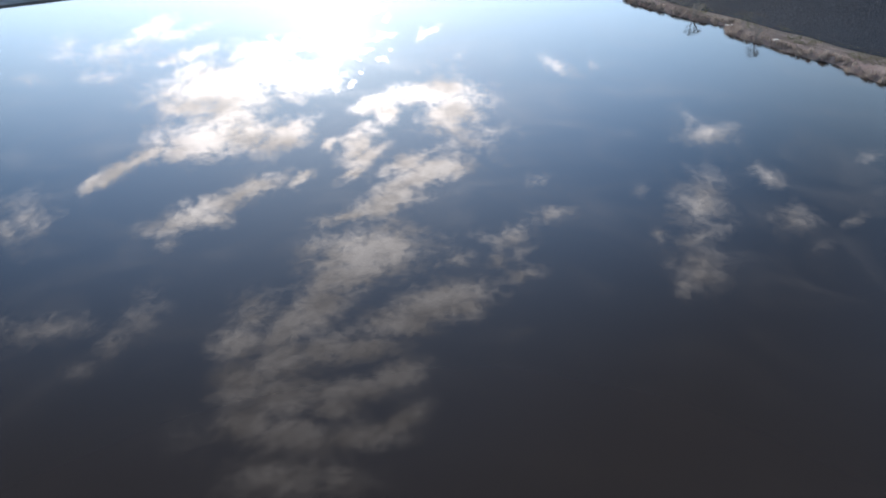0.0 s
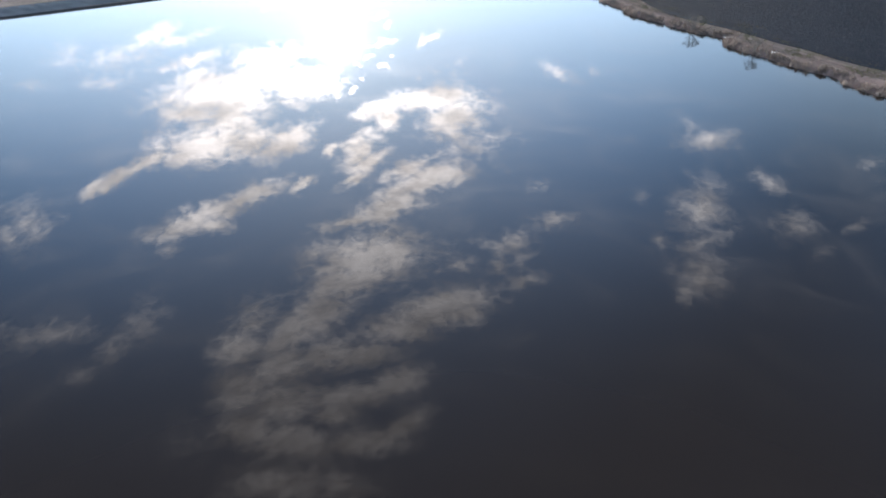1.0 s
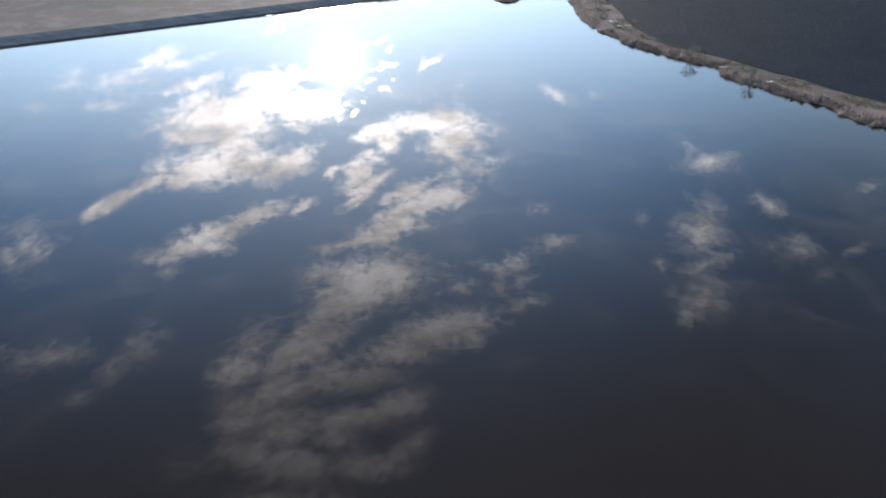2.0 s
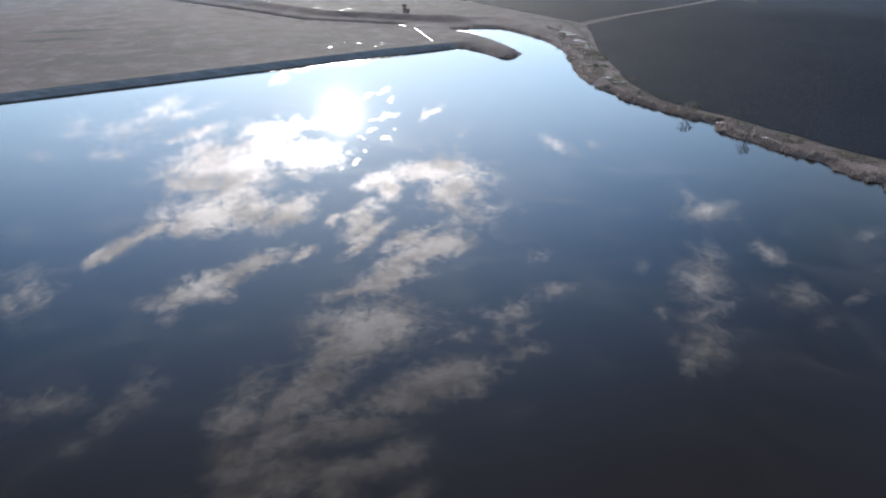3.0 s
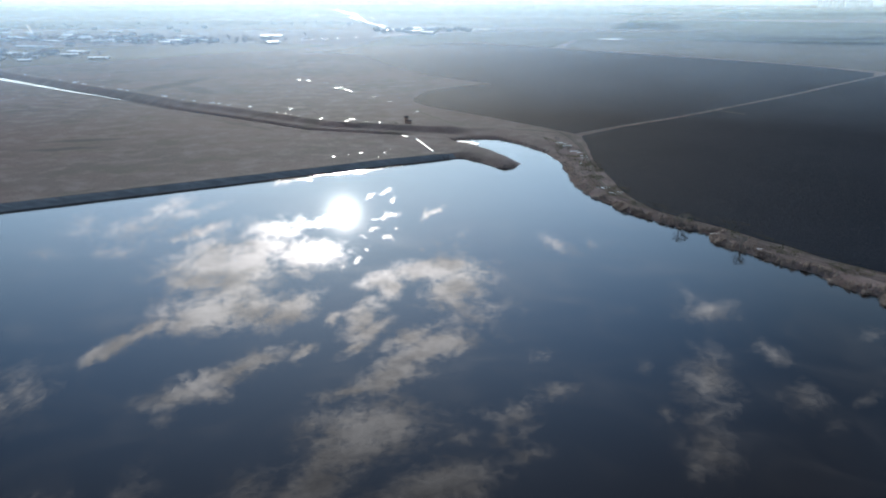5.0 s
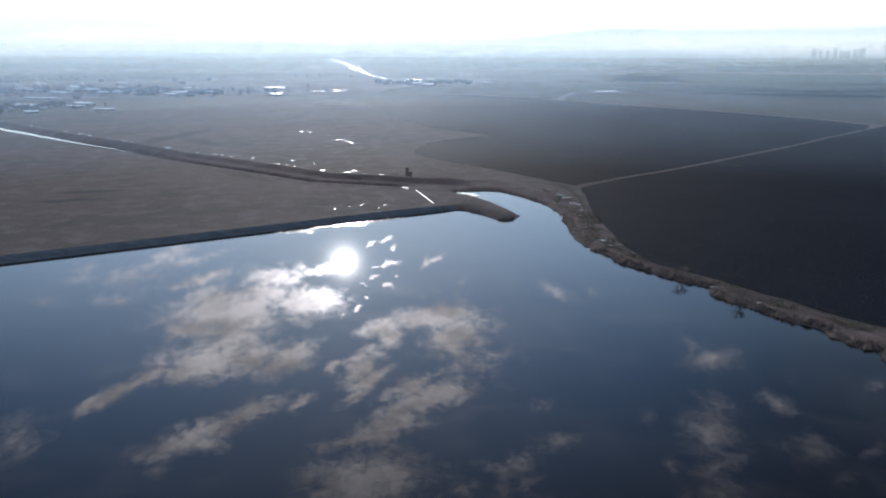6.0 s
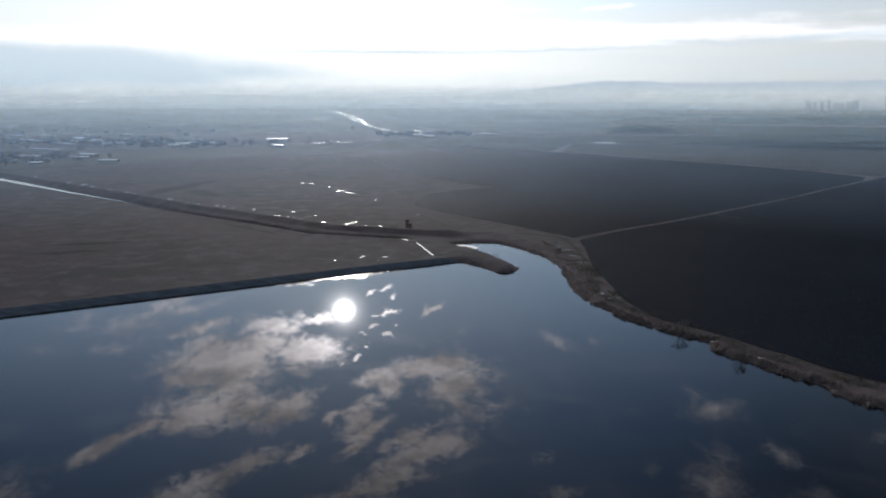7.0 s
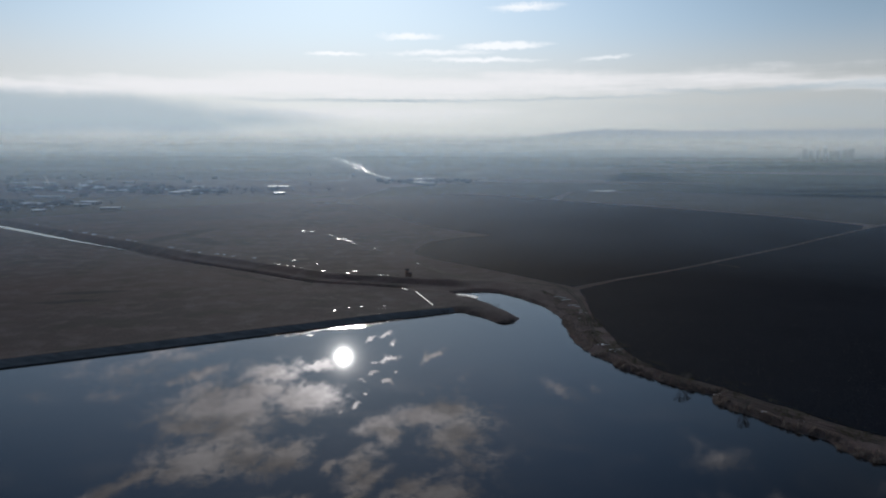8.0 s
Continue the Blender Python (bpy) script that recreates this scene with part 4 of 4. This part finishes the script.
part("window", box(bmesh.new(), -0.7, -1.45, 2.9, 0.2, -1.4, 3.9, 0.02), slate_mat, pump, "blind dark window")
pump.scale = (0.72, 0.75, 0.82)
bare_tree("bare_shrub", -25.5, 396.0, 2.4, "scrubby leafless bush beside the pump house", "shrub", 6, 21)
bare_tree("bare_shrub", -29.0, 397.0, 1.8, "scrubby leafless bush beside the pump house", "shrub", 6, 23)


# ---- clods on the near field ----
def clod_look(n, p):
    r = n.add("ShaderNodeNewGeometry").outputs["Random Per Island"]
    return n.mix(n.math("POWER", r, 3.0), (0.024, 0.028, 0.036), (0.2, 0.205, 0.22)), n.bump(n.noise(p, 6.0, 3.0), 0.5, 0.05)


clod_mat = surface("dry_clods", clod_look, 0.9, spec=0.03)
near_ring = np.array(NEAR_FIELD, float)
rng = np.random.default_rng(17)
rows_ = rng.integers(0, 250, 70000) * 0.75 + rng.normal(0, 0.2, 70000)
along = rng.uniform(0, 230, 70000)
ca, sa = math.cos(radians(118)), math.sin(radians(118))
cx, cy = 100 + along * ca + rows_ * sa, 130 + along * sa - rows_ * ca
keep = inside(cx, cy, near_ring) & (to_line(cx, cy, near_ring, True)[0] > 2.5) & (rng.uniform(0, 1, len(cx)) > smooth(np.hypot(cx - 130, cy - 190), 50, 170))
cx, cy = cx[keep], cy[keep]
size = rng.uniform(0.05, 0.15, len(cx))
spin = rng.uniform(0, math.tau, len(cx))
clod_verts = []
for k, lift in ((0, 0.0), (1, 0.0), (2, 0.0), (3, 0.0)):
    clod_verts.append(np.stack([cx + size * np.cos(spin + k * 1.57), cy + size * 0.8 * np.sin(spin + k * 1.57), np.full(len(cx), 1.25)], 1))
clod_verts.append(np.stack([cx + size * 0.3 * np.cos(spin * 3), cy + size * 0.3 * np.sin(spin * 3), 1.26 + size * 0.9], 1))
clod_verts = np.stack(clod_verts, 1).reshape(-1, 3)
clod_faces = [(k + i, k + (i + 1) % 4, k + 4) for k in range(0, len(cx) * 5, 5) for i in range(4)]
tagged(mesh_object("clods", clod_verts.tolist(), clod_faces, clod_mat), "rows of turned soil clods on the ploughed field", "soil", kind="stuff")


# ---- the far plain ----
def crop(name, lo, hi):
    def build(n, p):
        return n.mix(n.ramp(n.noise(p, 0.01, 5.0, 0.6), 0.3, 0.7), lo, hi), n.bump(n.noise(p, 0.5, 3.0), 0.4, 0.2)
    return surface(name, build, spec=0.05)


crops = [crop("winter_wheat", (0.05, 0.065, 0.03), (0.075, 0.085, 0.045)), crop("fallow", (0.1, 0.085, 0.06), (0.13, 0.11, 0.08)),
         crop("dark_soil", (0.02, 0.018, 0.017), (0.035, 0.03, 0.027)), crop("stubble", (0.12, 0.1, 0.065), (0.15, 0.125, 0.085))]
for ring, k, words in (([(-120, 985), (40, 1100), (150, 1000), (200, 1150), (360, 1160), (480, 1080), (640, 1030), (900, 1120), (1300, 1500), (330, 1400), (40, 1420), (-90, 1240)], 0, "grey-green winter wheat field on the plain"),
                       ([(160, 980), (226, 910), (325, 802), (381, 726), (410, 672), (520, 762), (900, 1090), (640, 1018), (478, 1070), (358, 1152), (205, 1140)], 1, "brown fallow field beside the ploughed land"),
                       ([(440, 1300), (518, 1242), (576, 1200), (654, 1203), (770, 1256), (1250, 1480), (1250, 1400), (770, 1205), (654, 1158), (576, 1155), (512, 1196)], 2, "long dark ploughed strip on the plain")):
    sheet("field", frayed(ring, 30.0, 3.0), crops[k], 1.28, level=0.0, label=words, category="field")
for ring, k, words in (([(330, 1480), (1200, 1300), (1700, 1700), (500, 2000)], 0, "wide winter wheat field on the plain"),
                       ([(600, 2100), (1700, 1850), (2100, 2250), (800, 2400)], 1, "pale fallow field on the plain"),
                       ([(-430, 700), (-190, 960), (-140, 1020), (-260, 1090), (-700, 900), (-640, 780)], 3, "pale stubble field near the town"),
                       ([(-900, 1480), (-200, 1500), (-240, 1900), (-1100, 1900)], 2, "dark fields behind the town"),
                       ([(20, 1600), (500, 1500), (560, 1850), (-60, 1830)], 3, "stubble field by a distant river"),
                       ([(-1500, 2300), (-450, 2100), (-560, 3000), (-2000, 3100)], 2, "dark fields far out on the plain"),
                       ([(-100, 2300), (700, 2500), (600, 3300), (-250, 3000)], 2, "dark fields far out on the plain"),
                       ([(900, 2900), (2200, 2500), (2700, 3000), (1000, 3500)], 0, "green field far out on the plain")):
    sheet("field", frayed(ring, 30.0, 3.0), crops[k], 1.28, level=0.0, label=words, category="field")


def metal_look(n, p):
    return n.mix(n.noise(p, 0.2, 3.0), (0.5, 0.52, 0.54), (0.75, 0.76, 0.78)), n.bump(n.noise(n.mapping(p, scale=(3.0, 0.2, 1.0)), 2.0, 2.0), 0.1, 0.05)


def plaster_look(n, p):
    r = n.add("ShaderNodeObjectInfo").outputs["Random"]
    return (n.mix(r, n.mix(n.noise(p, 0.3, 4.0), (0.5, 0.48, 0.45), (0.6, 0.58, 0.55)), (0.4, 0.34, 0.3)),)


def tile_look(n, p):
    r = n.add("ShaderNodeObjectInfo").outputs["Random"]
    return (n.mix(r, (0.17, 0.13, 0.115), (0.2, 0.195, 0.195)),)


metal_mat, plaster_mat, tile_mat = surface("wet_sheet_metal", metal_look, 0.45, 0.9), surface("plaster", plaster_look, 0.9, spec=0.2), surface("roof_tiles", tile_look, 0.6, spec=0.3)
glass_mat = surface("dark_window", lambda n, p: ((0.03, 0.035, 0.04),), 0.1)


def hall(x, y, long, wide, tall, turn, label="long low warehouse with a wet shining sheet-metal roof"):
    ob = thing("warehouse", label, "warehouse", (x, y, at(x, y) - 0.1), turn, "town halls")
    part("wall", box(bmesh.new(), -long / 2, -wide / 2, -0.3, long / 2, wide / 2, tall), plaster_mat, ob)
    bm = bmesh.new()
    v = [bm.verts.new(c) for c in ((-long / 2 - 0.5, -wide / 2 - 0.5, tall), (long / 2 + 0.5, -wide / 2 - 0.5, tall), (long / 2 + 0.5, wide / 2 + 0.5, tall), (-long / 2 - 0.5, wide / 2 + 0.5, tall),
                                   (-long / 2 - 0.5, -wide / 2 - 0.5, tall + 0.4), (long / 2 + 0.5, -wide / 2 - 0.5, tall + 0.4), (long / 2 + 0.5, wide / 2 + 0.5, tall + 0.4), (-long / 2 - 0.5, wide / 2 + 0.5, tall + 0.4),
                                   (-long / 2 - 0.5, 0, tall + 0.5 + wide * 0.02), (long / 2 + 0.5, 0, tall + 0.5 + wide * 0.02))]
    for f in ((3, 2, 1, 0), (0, 1, 5, 4), (2, 3, 7, 6), (4, 5, 9, 8), (8, 9, 6, 7), (1, 2, 6, 9, 5), (3, 0, 4, 8, 7)):
        bm.faces.new([v[k] for k in f])
    part("roof", bm, metal_mat, ob, "wet sheet-metal roof")
    for k in range(3):
        w = long / 3.6
        part("window", box(bmesh.new(), -long / 2 + w * (0.2 + k * 1.2), -wide / 2 - 0.08, tall * 0.5, -long / 2 + w * (0.9 + k * 1.2), -wide / 2 - 0.02, tall * 0.8), glass_mat, ob)
    return ob


for ax, ay, bx, by, wide in ((-632, 1262, -568, 1194, 16), (-600, 1200, -575, 1186, 8), (-532, 1110, -484, 1103, 10), (-535, 1217, -506, 1208, 12), (-443, 1147, -414, 1160, 9), (-406, 1079, -385, 1080, 7), (-422, 1209, -404, 1210, 7),
                             (-300, 1236, -266, 1238, 11), (-588, 1106, -556, 1084, 7), (-561, 984, -518, 977, 6), (-508, 815, -478, 802, 9), (-507, 868, -481, 858, 13), (-446, 776, -436, 784, 9), (-387, 811, -366, 812, 6), (-456, 1090, -440, 1088, 7), (-373, 1066, -358, 1064, 6),
                             (-112, 1397, -100, 1398, 9), (-74, 1535, -44, 1518, 10)):
    hall((ax + bx) / 2, (ay + by) / 2, math.hypot(bx - ax, by - ay), wide * 1.25, 2.0, math.degrees(math.atan2(by - ay, bx - ax)))
for x, y, long, wide, turn in ((1051, 2655, 40, 14, 4), (1575, 2721, 40, 16, -8), (2050, 4480, 22, 14, 5), (-26, 1320, 24, 9, -20), (-48, 1362, 18, 8, 10), (-38, 1402, 14, 8, 0), (-22, 1492, 18, 8, -8), (-71, 1400, 12, 8, 5), (-443, 808, 6, 6, 4)):
    hall(x, y, long, wide, 3.6, turn, "lone metal-roofed farm shed out on the plain")
yard = random.Random(11)
for _ in range(26):
    x, y = yard.choice(((-570, 1160), (-450, 1110), (-350, 1110), (-510, 835), (-660, 1340)))
    hall(x + yard.uniform(-110, 110), y + yard.uniform(-55, 55), yard.uniform(12, 26), yard.uniform(8, 12), yard.uniform(2.6, 3.6), yard.uniform(-25, 25), "small metal-roofed shed glinting in the town")


def house(x, y, turn):
    ob = thing("house", "small plastered house with a dark tiled roof", "house", (x, y, at(x, y) - 0.1), turn, "town houses")
    part("wall", box(bmesh.new(), -5, -4, -0.3, 5, 4, 3.6), plaster_mat, ob)
    part("roof", gable(bmesh.new(), -5, -4, 5, 4, 3.7, 6.4, 0.5), tile_mat, ob)
    part("chimney", box(bmesh.new(), 1.6, -0.6, 4.8, 2.3, 0.2, 7.4), brick_mat, ob)
    for k in (-3.2, 0.0, 3.2):
        part("window", box(bmesh.new(), k - 0.6, -4.06, 1.0, k + 0.6, -4.01, 2.3), glass_mat, ob)
    part("door", box(bmesh.new(), 1.2, -4.06, 0.0, 2.1, -4.01, 2.1), bark_mat, ob)
    return ob


first = house(-500, 1000, 12)
town = random.Random(5)
for _ in range(84):
    cx_, cy_, sx_, sy_ = town.choice(((-570, 1160, 160, 100), (-400, 1110, 150, 60), (-510, 840, 60, 45), (-720, 1400, 250, 130), (-40, 1430, 90, 70)))
    copy_thing(first, pose(cx_ + town.uniform(-sx_, sx_), cy_ + town.uniform(-sy_, sy_), 0.75, 0, 0, town.uniform(-30, 30)))


# ---- woods and tree belts ----
def wood_look(n, p):
    r = n.add("ShaderNodeNewGeometry").outputs["Random Per Island"]
    return (n.mix(r, (0.07, 0.064, 0.058), (0.12, 0.11, 0.1)),)


wood_mat = surface("winter_twigs", wood_look, 0.9, spec=0.05)


def belt_of_trees(ax, ay, bx, by, deep, count, tall, seed, label):
    """Leafless trees far away: a stem and a ragged crown of many loose slips each."""
    rng = np.random.default_rng(seed)
    verts, faces = [], []
    for _ in range(count):
        k = rng.uniform()
        x, y = ax + (bx - ax) * k + rng.normal(0, deep), ay + (by - ay) * k + rng.normal(0, deep)
        t = tall * rng.uniform(0.55, 1.15)
        o = len(verts)
        verts += [(x - 0.25, y, 0.5), (x + 0.25, y, 0.5), (x, y + 0.3, t * 0.7)]
        faces.append((o, o + 1, o + 2))
        for _ in range(16):
            c = np.array([x, y, t * 0.62]) + rng.normal(0, 1, 3) * (t * 0.2, t * 0.2, t * 0.2)
            o = len(verts)
            for _ in range(3):
                verts.append(tuple(c + rng.normal(0, t * 0.11, 3)))
            faces.append((o, o + 1, o + 2))
    return tagged(mesh_object("trees", verts, faces, wood_mat), label, "trees", kind="stuff")


belt_of_trees(800, 2150, 1420, 2350, 14, 800, 15, 1, "dark leafless tree belt on the far plain")
belt_of_trees(1420, 2350, 2000, 2250, 18, 420, 15, 2, "dark leafless tree belt on the far plain")
belt_of_trees(560, 2330, 760, 2420, 14, 150, 10, 3, "low leafless trees along far fields")
belt_of_trees(440, 1290, 900, 1310, 7, 130, 4, 4, "low hedge along a field edge")
belt_of_trees(-740, 1170, -240, 1110, 55, 330, 7, 5, "bare trees scattered among the houses of a town")
belt_of_trees(-1000, 1600, -250, 1700, 60, 150, 8, 6, "bare trees behind the town")
belt_of_trees(-620, 890, -420, 800, 28, 90, 6, 7, "bare trees among outlying buildings")
belt_of_trees(-900, 2100, -250, 2350, 40, 120, 8, 8, "dim tree line on the far plain")
belt_of_trees(-1500, 3100, 400, 3300, 60, 300, 12, 9, "dim tree line on the far plain")
belt_of_trees(-90, 1400, 130, 1460, 26, 80, 7, 10, "bare trees by riverside buildings")


# ---- skyline: tower blocks, chimneys and hills ----
# Skyline walls, windows and rims lightened, so distance haze sits in their colour.
hazed_facade_mat = surface("hazed_facade", lambda n, p: (n.mix(n.noise(p, 0.1, 3.0), (0.8, 0.82, 0.84), (0.86, 0.87, 0.88)),), 0.9, spec=0.1)
hazed_strip_mat = surface("hazed_strip", lambda n, p: (n.mix(n.noise(p, 0.2, 3.0), (0.55, 0.58, 0.6), (0.65, 0.67, 0.7)),), 0.5, spec=0.2)
def block(x, y, wide, deep, tall, turn):
    ob = thing("tower_block", "tall grey apartment tower block dim in the haze", "building", (x, y, 0.5), turn, "tower blocks")
    part("wall", box(bmesh.new(), -wide / 2, -deep / 2, 0, wide / 2, deep / 2, tall), hazed_facade_mat, ob)
    part("roof", box(bmesh.new(), -wide / 2 - 0.3, -deep / 2 - 0.3, tall, wide / 2 + 0.3, deep / 2 + 0.3, tall + 1.0), hazed_strip_mat, ob)
    part("lift_house", box(bmesh.new(), -2.5, -2.5, tall + 1.0, 2.5, 2.5, tall + 4.0), hazed_facade_mat, ob)
    for k in range(int(tall // 9)):
        part("window", box(bmesh.new(), -wide / 2 + 1, -deep / 2 - 0.15, 3 + k * 9, wide / 2 - 1, -deep / 2 - 0.05, 6.5 + k * 9), hazed_strip_mat, ob, "row of windows lightened to look hazy")
    return ob


for x, y, wide, tall in ((1660, 3330, 16, 52), (1690, 3330, 12, 50), (1722, 3330, 12, 50), (1755, 3330, 10, 56), (1790, 3335, 16, 53), (1815, 3335, 13, 52), (1850, 3340, 13, 52), (1880, 3340, 18, 54)):
    block(x * 1.14, y * 1.14, wide * 1.7, 18, tall * 1.08 * (0.9 + 0.12 * math.sin(x)), -25)

smoke_mat, S = material("thin_smoke")
s_clear, s_white, s_mix = S.add("ShaderNodeBsdfTransparent"), S.add("ShaderNodeBsdfTranslucent"), S.add("ShaderNodeMixShader")
s_white.inputs[0].default_value = (0.9, 0.9, 0.92, 1)
s_place = S.add("ShaderNodeNewGeometry").outputs["Position"]
S.put(s_mix.inputs[0], S.ramp(S.noise(s_place, 0.12, 4.0), 0.25, 0.7, 0.1, 0.45))
S.put(s_mix.inputs[1], s_clear.outputs[0])
S.put(s_mix.inputs[2], s_white.outputs[0])
S.put(S.add("ShaderNodeOutputMaterial").inputs[0], s_mix.outputs[0])


def smoke(x, y, z, tall, wide, drift, label):
    """A rising plume that leans and swells."""
    bm = bmesh.new()
    rings = []
    for j in range(15):
        k = j / 14
        r = wide * (0.25 + 0.75 * k) * (1 + 0.25 * math.sin(j * 2.3)) * (1 if j < 13 else 0.6)
        c = Vector((drift * k ** 1.6 + 0.2 * wide * math.sin(j * 1.7), 0.2 * wide * math.cos(j * 2.1), tall * k))
        rings.append([bm.verts.new(c + Vector((math.cos(a) * r * (1 + 0.2 * math.sin(3 * a + j)), math.sin(a) * r, 0.1 * r * math.sin(2 * a + j)))) for a in (i * math.tau / 10 for i in range(10))])
    for u, v in zip(rings, rings[1:]):
        for i in range(10):
            bm.faces.new((u[i], u[(i + 1) % 10], v[(i + 1) % 10], v[i]))
    bm.faces.new(rings[-1])
    me = bpy.data.meshes.new("smoke_plume")
    bm.to_mesh(me)
    bm.free()
    me.materials.append(smoke_mat)
    ob = new("smoke_plume", me)
    ob.location = (x, y, z)
    return tagged(ob, label, "smoke")


def chimney(x, y, tall, wide):
    ob = thing("chimney", "tall slender factory chimney on the hazy horizon", "chimney", (x, y, 0.5), 0, "factory chimneys")
    for name, z0, z1, r0, r1, mat in (("shaft", 0, tall, wide, wide * 0.6, hazed_facade_mat), ("rim", tall, tall + 2, wide * 0.7, wide * 0.7, hazed_strip_mat)):
        bm = bmesh.new()
        bmesh.ops.create_cone(bm, cap_ends=True, segments=12, radius1=r0, radius2=r1, depth=z1 - z0)
        for v in bm.verts:
            v.co.z += (z0 + z1) / 2
        part(name, bm, mat, ob)
    return ob


chimney(1130, 4500, 146, 2.8)
chimney(1154, 4500, 132, 2.4)
smoke(1130, 4500, 148, 16, 5, 14, "small white smoke plume over a factory chimney")
smoke(1154, 4500, 134, 22, 8, 26, "small white smoke plume over a factory chimney")
smoke(-640, 1168, 6, 17, 1.6, -7, "thin white smoke wisp rising from the town")


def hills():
    """A glowing backdrop with painted haze: the last of the plain, and a long low ridge behind it."""
    m, n = material("glowing_hills")
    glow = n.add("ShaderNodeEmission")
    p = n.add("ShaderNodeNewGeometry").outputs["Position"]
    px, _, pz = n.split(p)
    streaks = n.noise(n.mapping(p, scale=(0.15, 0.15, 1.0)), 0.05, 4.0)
    # Haze painted into the emission: dark land below, paler towards eye level.
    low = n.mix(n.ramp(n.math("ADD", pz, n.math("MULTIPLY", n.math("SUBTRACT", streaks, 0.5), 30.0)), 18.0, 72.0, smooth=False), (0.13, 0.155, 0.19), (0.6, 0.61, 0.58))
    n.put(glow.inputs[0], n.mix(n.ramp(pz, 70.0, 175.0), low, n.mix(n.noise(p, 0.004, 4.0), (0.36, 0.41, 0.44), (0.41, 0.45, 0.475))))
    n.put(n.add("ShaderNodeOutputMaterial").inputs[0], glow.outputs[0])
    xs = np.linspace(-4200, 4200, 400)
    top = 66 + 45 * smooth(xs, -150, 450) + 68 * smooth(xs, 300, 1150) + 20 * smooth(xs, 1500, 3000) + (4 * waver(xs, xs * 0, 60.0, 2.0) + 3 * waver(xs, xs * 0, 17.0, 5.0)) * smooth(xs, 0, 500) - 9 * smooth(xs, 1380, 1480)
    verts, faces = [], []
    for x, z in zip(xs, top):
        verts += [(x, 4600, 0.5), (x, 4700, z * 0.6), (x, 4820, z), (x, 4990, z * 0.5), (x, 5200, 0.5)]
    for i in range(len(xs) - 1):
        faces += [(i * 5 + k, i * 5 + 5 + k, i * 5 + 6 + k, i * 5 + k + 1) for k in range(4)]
    return tagged(mesh_object("backdrop", verts, faces, m, None, True), "glowing ridge of hills on the horizon with haze painted into its colour", "hills", kind="structure")


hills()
